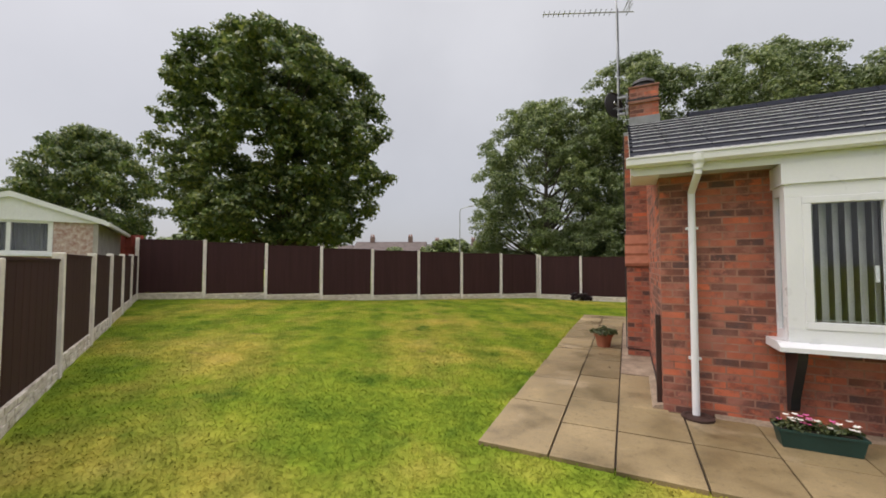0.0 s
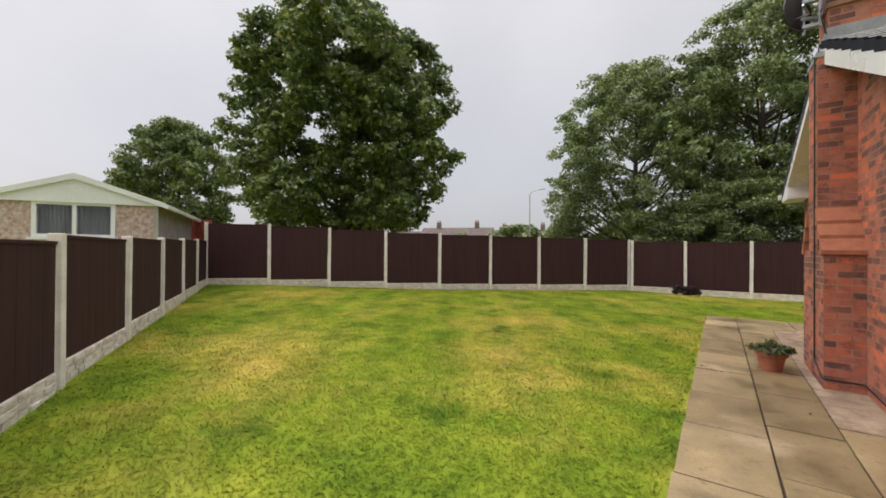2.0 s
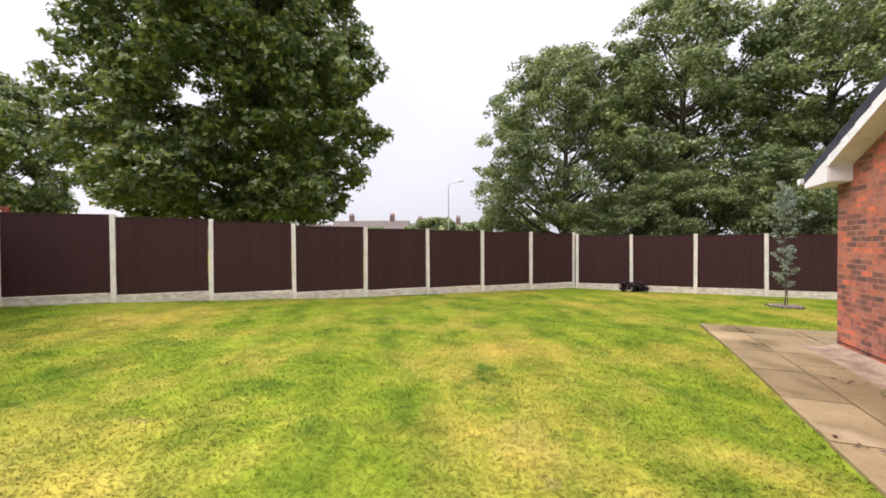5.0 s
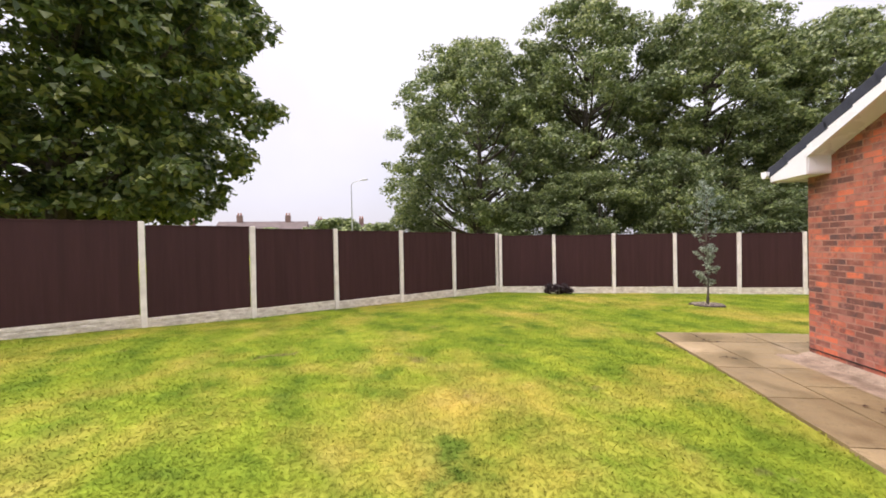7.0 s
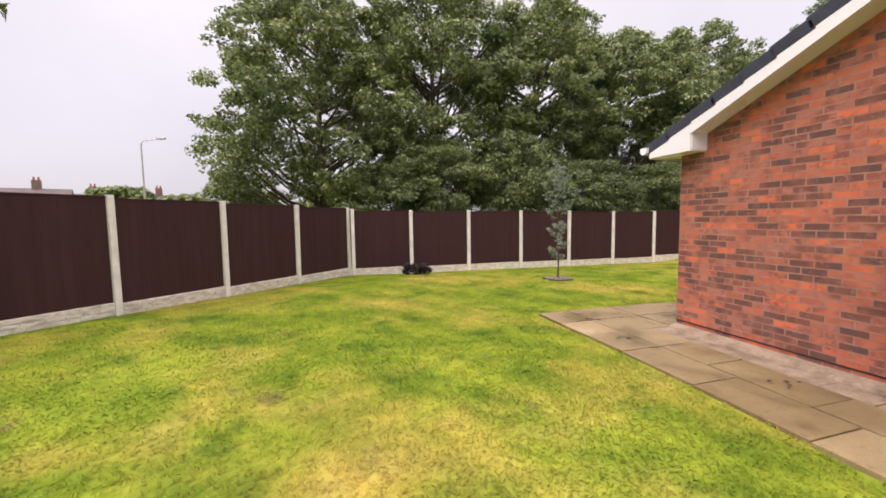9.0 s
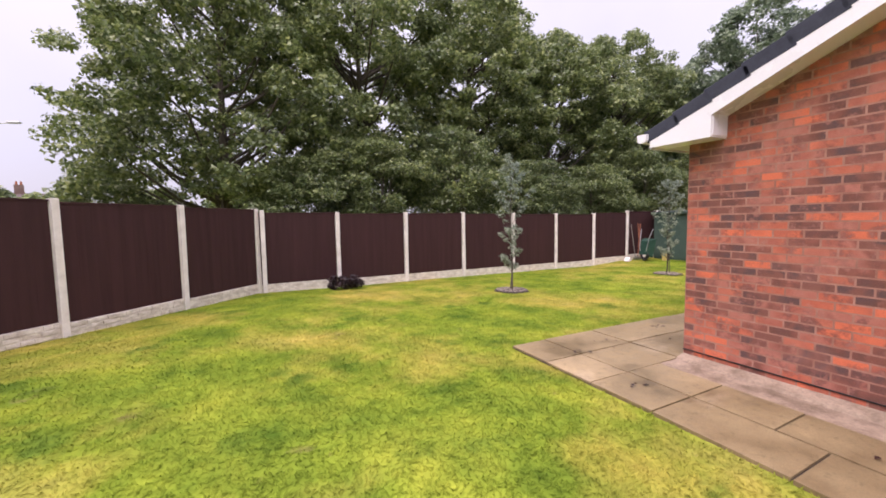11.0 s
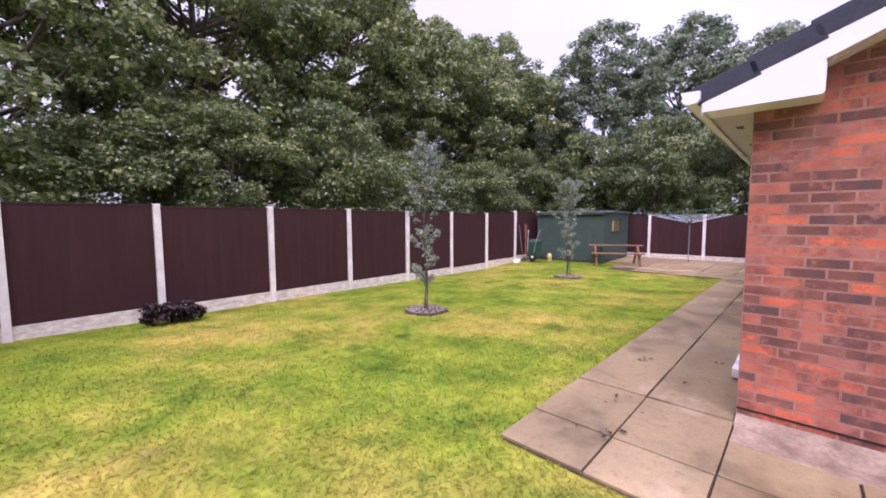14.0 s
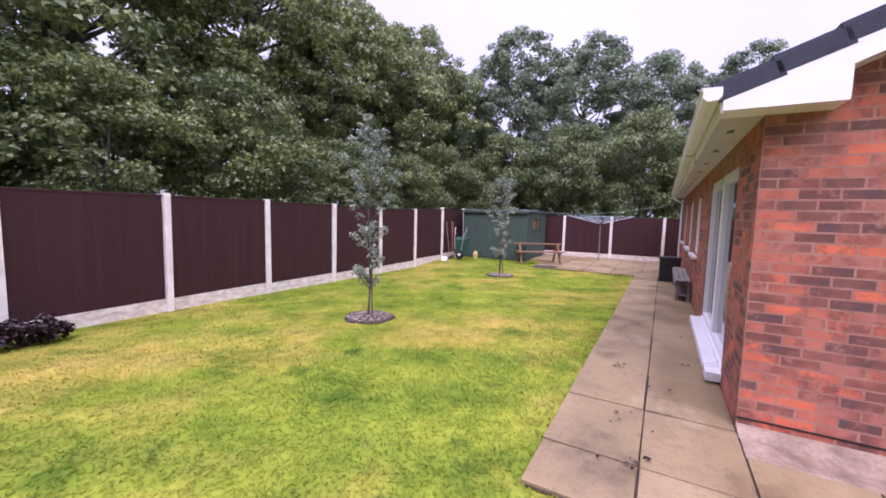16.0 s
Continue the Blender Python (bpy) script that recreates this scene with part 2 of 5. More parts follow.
METAL = plain("galvanised_metal", (0.35, 0.36, 0.37), (0.5, 0.51, 0.52), 5, 0.4, 0.8, bump=0.05)
TERRA = plain("terracotta", (0.30, 0.10, 0.05), (0.42, 0.155, 0.085), 8, 0.8, bump=0.2)
SOIL = plain("soil", (0.035, 0.025, 0.018), (0.07, 0.05, 0.035), 12, 0.95, bump=0.8)
SHEDGREEN = plain("green_shed_paint", (0.030, 0.062, 0.046), (0.048, 0.088, 0.066), 3, 0.7, bump=0.2)
TROUGH = plain("dark_green_plastic", (0.010, 0.042, 0.034), (0.016, 0.058, 0.047), 4, 0.5, bump=0.05)
WOOD = plain("weathered_bench_wood", (0.15, 0.075, 0.036), (0.25, 0.13, 0.065), 4, 0.75, bump=0.3, stretch=(1, 1, 1))
GREYWOOD = plain("grey_weathered_wood", (0.15, 0.135, 0.12), (0.27, 0.25, 0.225), 5, 0.8, bump=0.3)
BROWNPOST = plain("dark_brown_timber", (0.035, 0.016, 0.012), (0.065, 0.03, 0.022), 5, 0.7, bump=0.2)
PEBBLE = plain("pebble_dash", (0.34, 0.185, 0.15), (0.62, 0.54, 0.49), 13, 0.9, fine=55, bump=1.0)
RENDER_GREY = plain("grey_render", (0.33, 0.31, 0.28), (0.47, 0.44, 0.40), 3, 0.9, bump=0.3)
WHITEPAINT = plain("white_cladding", (0.70, 0.72, 0.73), (0.80, 0.82, 0.83), 2, 0.6, bump=0.05)
REDFENCE = plain("red_fence_stain", (0.22, 0.035, 0.022), (0.32, 0.055, 0.035), 4, 0.8, bump=0.2)
CURTAIN = plain("grey_net_curtain", (0.11, 0.11, 0.115), (0.24, 0.24, 0.245), 6, 0.9, stretch=(1, 1, 0.1))
BLIND = plain("grey_blind_fabric", (0.52, 0.51, 0.50), (0.62, 0.61, 0.60), 5, 0.85, bump=0.05)
INSIDE = plain("room_paint", (0.25, 0.24, 0.22), (0.32, 0.31, 0.29), 1.5, 0.9)
FARWALL = plain("far_brick", (0.16, 0.10, 0.085), (0.25, 0.17, 0.14), 1.0, 0.9)
FARROOF = plain("far_roof_tile", (0.10, 0.075, 0.07), (0.16, 0.13, 0.12), 1.0, 0.9)
LEAF_SYC = leaf_material("sycamore_leaf", (0.060, 0.104, 0.036), (0.140, 0.200, 0.060), (0.30, 0.33, 0.095))
LEAF_BELT = leaf_material("lime_leaf", (0.080, 0.122, 0.050), (0.188, 0.250, 0.096), (0.40, 0.45, 0.20))
LEAF_SHRUB = leaf_material("shrub_leaf", (0.062, 0.098, 0.038), (0.140, 0.195, 0.070), (0.31, 0.36, 0.15))
LEAF_GREY = leaf_material("poplar_leaf", (0.098, 0.150, 0.098), (0.185, 0.255, 0.168), (0.34, 0.41, 0.29))
FELT = plain("green_roof_felt", (0.022, 0.034, 0.028), (0.040, 0.056, 0.048), 4, 0.9, bump=0.4)
PEBBLES = plain("mixed_pebbles", (0.13, 0.095, 0.07), (0.46, 0.40, 0.33), 14, 0.8, fine=80, bump=0.1)
LEAF_SAPLING = leaf_material("sapling_leaf", (0.14, 0.19, 0.14), (0.27, 0.33, 0.26), (0.46, 0.52, 0.44))
LEAF_POT = leaf_material("pot_leaf", (0.05, 0.075, 0.025), (0.10, 0.13, 0.045), (0.16, 0.17, 0.07))
LEAF_PURPLE = leaf_material("purple_leaf", (0.022, 0.010, 0.012), (0.045, 0.018, 0.022), (0.07, 0.035, 0.035))
PINK = plain("pink_petal", (0.55, 0.06, 0.22), (0.75, 0.16, 0.36), 40, 0.6, bump=0)
WHITEPETAL = plain("white_petal", (0.72, 0.68, 0.60), (0.85, 0.82, 0.75), 40, 0.6, bump=0)
ROTARY = plain("pale_blue_line", (0.35, 0.50, 0.55), (0.45, 0.62, 0.66), 10, 0.5, bump=0)
YELLOW = plain("yellow_plastic", (0.55, 0.42, 0.12), (0.65, 0.52, 0.2), 10, 0.5, bump=0)
BUTTGREEN = plain("green_plastic", (0.012, 0.048, 0.032), (0.022, 0.070, 0.048), 5, 0.4, bump=0)
AMBER = plain("amber_curtain", (0.35, 0.17, 0.04), (0.55, 0.30, 0.08), 14, 0.8, bump=0)


# ---- mesh helpers ----
def mesh_of(bm, name, mat, smooth=False):
    me = bpy.data.meshes.new(name)
    bm.to_mesh(me)
    bm.free()
    me.materials.append(mat)
    if smooth:
        for p in me.polygons:
            p.use_smooth = True
    return me


def part(name, bm, mat, parent=None, label="", m=None, smooth=False):
    me = bm if isinstance(bm, bpy.types.Mesh) else mesh_of(bm, name, mat, smooth)
    ob = new(name, me)
    ob.parent = parent
    if m is not None:
        ob.matrix_basis = m
    return tagged(ob, label) if label else ob


def thing(name, m, label, category, group="", kind=""):
    return_ob = new(name)
    return_ob.matrix_basis = m
    return_ob.empty_display_size = 0.2
    return tagged(return_ob, label, category, group, kind)


def box(bm, x0, x1, y0, y1, z0, z1, bevel=0.0, m=None):
    vs = [bm.verts.new((x, y, z)) for z in (z0, z1) for x, y in ((x0, y0), (x1, y0), (x1, y1), (x0, y1))]
    fs = [bm.faces.new([vs[i] for i in f]) for f in ((3, 2, 1, 0), (4, 5, 6, 7), (0, 1, 5, 4), (1, 2, 6, 5), (2, 3, 7, 6), (3, 0, 4, 7))]
    if bevel:
        es = list({e for f in fs for e in f.edges})
        r = bmesh.ops.bevel(bm, geom=es, offset=bevel, segments=2, affect="EDGES", profile=0.6)
        vs = list({v for f in r["faces"] for v in f.verts} | {v for v in vs if v.is_valid})
    if m is not None:
        for v in vs:
            if v.is_valid:
                v.co = m @ v.co
    return bm


def boxes(*specs, bevel=0.0):
    bm = bmesh.new()
    for s in specs:
        box(bm, *s, bevel=bevel)
    return bm


def prism(bm, profile, y0, y1, axis="y"):
    """A closed outline of (a, z) pairs drawn out along y (a = x) or along x (a = y)."""
    put = (lambda a, z, s: (a, s, z)) if axis == "y" else (lambda a, z, s: (s, a, z))
    lo = [bm.verts.new(put(a, z, y0)) for a, z in profile]
    hi = [bm.verts.new(put(a, z, y1)) for a, z in profile]
    n = len(profile)
    bm.faces.new(lo)
    bm.faces.new(hi[::-1])
    for i in range(n):
        bm.faces.new((lo[i], hi[i], hi[(i + 1) % n], lo[(i + 1) % n]))
    bmesh.ops.recalc_face_normals(bm, faces=bm.faces[:])
    return bm


def tube(bm, pts, radii, n=8, cap=True):
    """A round rod along points, with a radius at each."""
    rings = []
    pts = [Vector([float(c) for c in p]) for p in pts]
    for i, p in enumerate(pts):
        d = (pts[min(i + 1, len(pts) - 1)] - pts[max(i - 1, 0)]).normalized()
        a = d.orthogonal().normalized() if not rings else (rings_a - rings_a.dot(d) * d).normalized()
        rings_a = a
        b = d.cross(a)
        r = float(radii[i]) if isinstance(radii, (list, tuple)) else float(radii)
        rings.append([bm.verts.new(p + r * (math.cos(q) * a + math.sin(q) * b)) for q in (2 * math.pi * k / n for k in range(n))])
    for r0, r1 in zip(rings, rings[1:]):
        for k in range(n):
            bm.faces.new((r0[k], r0[(k + 1) % n], r1[(k + 1) % n], r1[k]))
    if cap:
        bm.faces.new(rings[0][::-1])
        bm.faces.new(rings[-1])
    return bm


def lathe(bm, profile, n=24, cx=0.0, cy=0.0):
    rings = [[bm.verts.new((cx + r * math.cos(2 * math.pi * k / n), cy + r * math.sin(2 * math.pi * k / n), z)) for k in range(n)] for r, z in profile]
    for r0, r1 in zip(rings, rings[1:]):
        for k in range(n):
            bm.faces.new((r0[k], r0[(k + 1) % n], r1[(k + 1) % n], r1[k]))
    bm.faces.new(rings[0][::-1])
    bm.faces.new(rings[-1])
    return bm


def raw_mesh(name, verts, faces_n, mat, corner=3):
    """A mesh from number arrays: each piece has the same count of corners."""
    me = bpy.data.meshes.new(name)
    nv, nf = len(verts), len(faces_n)
    me.vertices.add(nv)
    me.vertices.foreach_set("co", np.asarray(verts, np.float32).ravel())
    me.loops.add(nf * corner)
    me.loops.foreach_set("vertex_index", np.asarray(faces_n, np.int32).ravel())
    me.polygons.add(nf)
    me.polygons.foreach_set("loop_start", np.arange(0, nf * corner, corner, dtype=np.int32))
    me.update(calc_edges=True)
    me.shade_flat()
    me.materials.append(mat)
    return me


# ---- plan ----
PITCH = 1.92
FD = Vector((math.cos(radians(44.7)), math.sin(radians(44.7)), 0))
C2 = Vector((-3.32, 18.35, 0))


def gz(x, y=12.0):
    """Height of the ground: the lawn climbs gently away from the house, falls beyond it, dips before its front and along the fence."""
    off_fence = np.minimum((x - C2.x) * FD.y - (y - C2.y) * FD.x, C2.y - y)
    along = np.clip((x + 13.0) / 4.0, 0.0, 1.0) * np.clip((10.0 - x) / 2.0, 0.0, 1.0)
    dip = 0.13 * along * np.clip((2.0 - off_fence) / 1.6, 0.0, 1.0)
    rise = 0.0225 * np.clip(-x - 1.0, 0.0, 16.0) - 0.013 * np.clip(x - 1.0, 0.0, 9.0)
    return rise - dip - 0.15 * np.clip((9.5 - y) / 6.0, 0.0, 1.0) * np.clip((x + 6.0) / 4.5, 0.0, 1.0)


HOUSE = pose(0.61, 10.585, 0, 0, 0, -1.3)
C1 = C2 - 8 * PITCH * FD
LD = Vector((0.8491, -0.5282, 0))
E_X, G_Y = 14.7, 18.30


# ---- ground ----
def spaced(a, b, step, far):
    inner = list(np.arange(a, b + 1e-6, step))
    return [a - f for f in far[::-1]] + inner + [b + f for f in far]


def build_ground():
    far = [2, 6, 15, 40, 100, 300, 900, 2500]
    xs, ys = spaced(-20, 20, 0.5, far), spaced(-8, 24, 0.5, far)
    verts = [(x, y, float(gz(x, y)) + (0.012 * noise.noise((x * 0.6, y * 0.6, 0.0)) - 0.014 if -19 < x < 19 else 0)) for y in ys for x in xs]
    n = len(xs)
    quads = [(j * n + i, j * n + i + 1, (j + 1) * n + i + 1, (j + 1) * n + i) for j in range(len(ys) - 1) for i in range(n - 1)]
    me = raw_mesh("ground", verts, quads, LAWN, 4)
    me.polygons.foreach_set("use_smooth", [True] * len(quads))
    tagged(new("ground", me), "mown lawn with yellowed dry patches", "lawn", kind="structure")


build_ground()

DEPTH, LONG, EAVE, SLOPE = 5.78, 12.4, 2.53, 0.443
PAVE_U, PAVE_V, PAVE_F = -1.53, 1.22, -7.27


def on_lawn(x, y):
    """Arrays of places: true where grass grows."""
    u = (x - 0.6) * math.cos(radians(1.3)) - (y - 10.59) * math.sin(radians(1.3))
    v = (x - 0.6) * math.sin(radians(1.3)) + (y - 10.59) * math.cos(radians(1.3))
    ragged = 0.025 * np.sin(u * 9.0 + v * 7.0) + 0.02 * np.sin(u * 23.0 - v * 19.0)
    paved = (u > PAVE_U + 0.012 * (v + 5.8) + ragged) & (v < PAVE_V + ragged) & (v > PAVE_F + 0.06 * (-u - 0.6) + ragged)
    house = (u > -0.05) & (v < 0) & (v > -5.8)
    side_l = (x - C1.x) * LD.y - (y - C1.y) * LD.x < -0.06
    side_f = (x - C2.x) * FD.y - (y - C2.y) * FD.x > 0.06
    end = (u < np.where(v < 3.63, 9.2, np.where(v < 4.47, 9.9, np.where(v < 5.3, 11.29, 14.0))) + ragged) & ((x < 11.40) | (y < 15.3))
    return ~paved & ~house & side_l & side_f & end & (y < G_Y - 0.06) & (y > -2.5)


def build_grass():
    rng = np.random.default_rng(5)
    n = 1500000
    x, y = rng.uniform(-14.5, 11.6, n), rng.uniform(-2.5, 18.3, n)
    near = np.exp(-(np.hypot(x + 2.4, y - 7.0) / 8.5) ** 2)
    keep = on_lawn(x, y) & (rng.uniform(0, 1, n) < 0.40 + 0.6 * near)
    x, y = x[keep], y[keep]
    n = len(x)
    z = gz(x, y)
    tall = 0.004 + 0.008 * rng.random(n) ** 2
    rim = ~(on_lawn(x + 0.055, y) & on_lawn(x - 0.055, y) & on_lawn(x, y + 0.055) & on_lawn(x, y - 0.055))
    tall = tall * np.where(rim, 1.9, 1.0)
    turn, reach = rng.uniform(0, 2 * np.pi, n), rng.uniform(0.014, 0.036, n)
    wide = rng.uniform(0.0045, 0.0085, n)
    d = np.stack([np.cos(turn), np.sin(turn)], 1)
    side = np.stack([-d[:, 1], d[:, 0]], 1)
    root = np.stack([x, y], 1)
    a = np.c_[root - side * wide[:, None], z - 0.008]
    b = np.c_[root + side * wide[:, None], z - 0.008]
    c = np.c_[root + d * reach[:, None], z + tall]
    verts = np.stack([a, b, c], 1).reshape(-1, 3)
    me = raw_mesh("grass", verts, np.arange(3 * n).reshape(-1, 3), BLADE, 3)
    tagged(new("grass", me), "short mown grass, green with straw-coloured patches", "grass", kind="stuff")


build_grass()


# ---- fences ----
def slat_mesh(h):
    bm = boxes((-0.052, 0.052, -0.012, 0.0, 0, h))
    return mesh_of(bm, "slat", FENCE)


def post_mesh(h):
    bm = bmesh.new()
    box(bm, -0.05, 0.05, -0.055, 0.055, -0.25, h, bevel=0.012)
    return mesh_of(bm, "post", CONCRETE)


def board_mesh(rock):
    """A concrete gravel board; the patterned kind carries rows of split-stone blocks."""
    bm = boxes((0.05, PITCH - 0.05, -0.02, 0.025, -0.15, 0.198))
    if rock:
        rnd = random.Random(4)
        for row, z0 in ((0, -0.02), (1, 0.053), (2, 0.126)):
            x = 0.06
            while x < PITCH - 0.12:
                w = min(rnd.uniform(0.11, 0.30), PITCH - 0.06 - x)
                d = rnd.uniform(0.024, 0.04)
                box(bm, x, x + w - 0.016, -d, -0.02, z0 + 0.008, z0 + 0.068, bevel=0.006)
                x += w
    return mesh_of(bm, "gravel_board", BOARD)


def build_fence(name, start, way, bays, h, rock, label, flip=1, first=True, last=True, pitch=PITCH):
    """Concrete posts with a gravel board and a close-boarded panel in each bay. The garden side is at -y of the run (flip: at +y)."""
    turn = Matrix.Rotation(math.atan2(way.y, way.x), 4, "Z")
    run = thing(name, Matrix.Translation((start.x, start.y, 0)) @ turn, label, "fence")
    post, board = post_mesh(h + 0.03), board_mesh(rock)
    slat = slat_mesh(h - 0.203 - 0.032)
    rail = mesh_of(boxes((0.05, PITCH - 0.05, -0.02, 0.012, 0, 0.03), bevel=0.003), "rail", FENCE)
    for k in range(bays + 1):
        p = start + way * (k * pitch)
        if (k or first) and (k < bays or last):
            part("post", post, None, run, m=pose(k * pitch, 0, gz(p.x, p.y), 0.25 * math.sin(k * 2.1), 0.3 * math.sin(k * 3.7), 180 if flip < 0 else 0))
        if k == bays:
            break
        q = start + way * ((k + 0.5) * pitch)
        z = gz(q.x, q.y)
        at = (k * pitch, 0, z) if flip > 0 else ((k + 1) * pitch, 0, z)
        m = pose(*at, 0, 0, 0 if flip > 0 else 180)
        m = m @ Matrix.Diagonal((pitch / PITCH, 1, 1, 1))
        part("gravel_board", board, None, run, m=m)
        panel = part("panel", rail, None, run, m=m @ pose(0, 0, h - 0.03))
        for i in range(18):
            part("slat", slat, None, panel, m=pose(0.102 + i * 0.1, 0.0012 * (i % 2), -h + 0.03 + 0.205))
    return run


build_fence("fence", C1, FD, 8, 1.98, True, "dark brown boarded fence with concrete posts and stone-patterned gravel boards")
build_fence("fence", C2, Vector((1, 0, 0)), 9, 1.935, False, "dark brown boarded fence with concrete posts below tall trees", first=False)
build_fence("fence", C1, LD, 9, 1.42, True, "lower dark brown boarded fence with concrete posts", flip=-1, first=False, pitch=1.955)
build_fence("fence", Vector((E_X, 18.50 - 6 * PITCH, 0)), Vector((0, 1, 0)), 6, 1.75, False, "dark brown boarded fence with concrete posts behind a patio", flip=-1)
box_post = bmesh.new()
box(box_post, -0.05, 0.05, -0.045, 0.045, -0.2, 1.97, bevel=0.012)
tagged(part("fence_post", box_post, CONCRETE, None, m=pose(C2.x + 0.13, C2.y - 0.06, gz(C2.x, C2.y))), "extra concrete post at the fence corner", "post")


# ---- paving ----
def build_paving():
    paving = thing("pavement", HOUSE, "wet buff concrete paving slabs round a bungalow", "pavement", kind="structure")
    rng = random.Random(8)
    meshes = {}

    def slab(u0, u1, v0, v1, mat=SLAB, gap=0.008, lift=0.022):
        lu, lv = round(u1 - u0 - 2 * gap, 3), round(v1 - v0 - 2 * gap, 3)
        key = (lu, lv, mat.name)
        if key not in meshes:
            bm = bmesh.new()
            box(bm, -lu / 2, lu / 2, -lv / 2, lv / 2, -0.06, 0.0, bevel=0.004)
            meshes[key] = mesh_of(bm, "slab", mat)
        d0, d1 = HOUSE @ Vector(((u0 + u1) / 2, v0, 0)), HOUSE @ Vector(((u0 + u1) / 2, v1, 0))
        tip = math.degrees(math.atan2(gz(d1.x, d1.y) - gz(d0.x, d0.y), v1 - v0))
        z = (gz(d0.x, d0.y) + gz(d1.x, d1.y)) / 2
        part("slab", meshes[key], None, paving, m=pose((u0 + u1) / 2, (v0 + v1) / 2, z + lift + rng.uniform(-0.003, 0.003), tip + rng.uniform(-0.2, 0.2), rng.uniform(-0.2, 0.2), rng.uniform(-0.25, 0.25)))

    rows = [1.24, 0.62] + [0.0, -0.64, -1.55, -2.46, -3.37, -4.28, -5.19, -6.12, -7.27]
    for v1, v0 in zip(rows, rows[1:]):
        slab(PAVE_U + 0.012 * ((v0 + v1) / 2 + 5.8), -0.93, v0, v1)
    rows = [0.0, -0.64, -1.24, -2.15, -3.06, -3.97, -4.88, -5.79, -6.55, -7.27]
    for v1, v0 in zip(rows, rows[1:]):
        slab(-0.93, -0.43, v0, v1)
    rows = [0.0, -1.9, -2.28, -3.5, -4.6, -5.85]
    for v1, v0 in zip(rows, rows[1:]):
        slab(-0.43, 0.05, v0, v1, HAUNCH if v0 > -5 else SLAB, 0.006, 0.018)
    u = -0.93
    while u < 9.3:
        for v0, v1 in ((0.62, 1.24), (0.0, 0.62)):
            slab(u, u + 0.845, v0, v1, gap=0.009 if round((u + 0.93) / 0.845) % 2 else 0.005)
        u += 0.845
    for k in range(10):
        u0 = -0.43 + 0.60 * k
        slab(u0, u0 + 0.60, -6.55, -5.85)
        slab(u0, u0 + 0.60, -7.30, -6.55)
    for i in range(7):
        for j in range(6):
            u0, v0 = 9.21 + 0.7 * i, -0.6 + 0.845 * j + 0.0
            if u0 + 0.35 > 8.3 + 0.7 * max(v0 - 1.2, 0):
                slab(u0, u0 + 0.7, v0, v0 + 0.845)
    for i in range(4):
        slab(11.3 + 0.7 * i, 12.0 + 0.7 * i, 4.47, 5.3)
    for u0, u1, v0, v1 in ((-1.46, 0.0, -7.2, 1.2), (0.0, 5.5, -7.25, -DEPTH), (0.0, 9.2, 0.0, 1.2), (9.2, 14.0, -0.5, 4.4)):
        nu, nv = max(2, round((u1 - u0) / 0.25)), max(2, round((v1 - v0) / 0.25))
        spots = [HOUSE @ Vector((u0 + (u1 - u0) * i / nu, v0 + (v1 - v0) * j / nv, 0)) for j in range(nv + 1) for i in range(nu + 1)]
        verts = [tuple(HOUSE.inverted() @ Vector((p.x, p.y, float(gz(p.x, p.y)) + 0.002))) for p in spots]
        quads = [(j * (nu + 1) + i, j * (nu + 1) + i + 1, (j + 1) * (nu + 1) + i + 1, (j + 1) * (nu + 1) + i) for j in range(nv) for i in range(nu)]
        part("bedding", raw_mesh("bedding", verts, quads, SOIL, 4), None, paving, "dark earth showing in the joints")
    haunch = prism(bmesh.new(), [(-0.14, 0.0), (-0.12, 0.03), (0.0, 0.062), (0.0, -0.1), (-0.14, -0.1)], -2.28, 0.0)
    prism(haunch, [(-0.10, -0.10), (-0.08, -0.07), (0.0, -0.05), (0.0, -0.2), (-0.10, -0.2)], -5.78, -3.5)
    prism(haunch, [(-5.92, -0.14), (-5.84, -0.09), (-5.78, -0.075), (-5.78, -0.2), (-5.92, -0.2)], 0.45, 4.2, "x")
    part("cement_fillet", haunch, HAUNCH, paving, "pale cement fillet along the foot of a brick wall")


build_paving()

# ---- bungalow ----
RIDGE_V = -DEPTH / 2
bungalow = thing("bungalow", HOUSE, "red brick bungalow with a dark tiled roof and white trim", "house")


def roof_z(v):
    return EAVE + SLOPE * (0.34 + min(-v, DEPTH + v))


def brick_verts(x0, x1, z0, z1, proud=0.0009):
    i = 0.0025
    return [(x0, 0.02, z0), (x1, 0.02, z0), (x1, 0.02, z1), (x0, 0.02, z1),
            (x0 + i, -proud, z0 + i), (x1 - i, -proud, z0 + i), (x1 - i, -proud, z1 - i), (x0 + i, -proud, z1 - i)]


BRICK_FACES = ((4, 5, 6, 7), (0, 1, 5, 4), (1, 2, 6, 5), (2, 3, 7, 6), (3, 0, 4, 7))
BRICK_MESH = {}


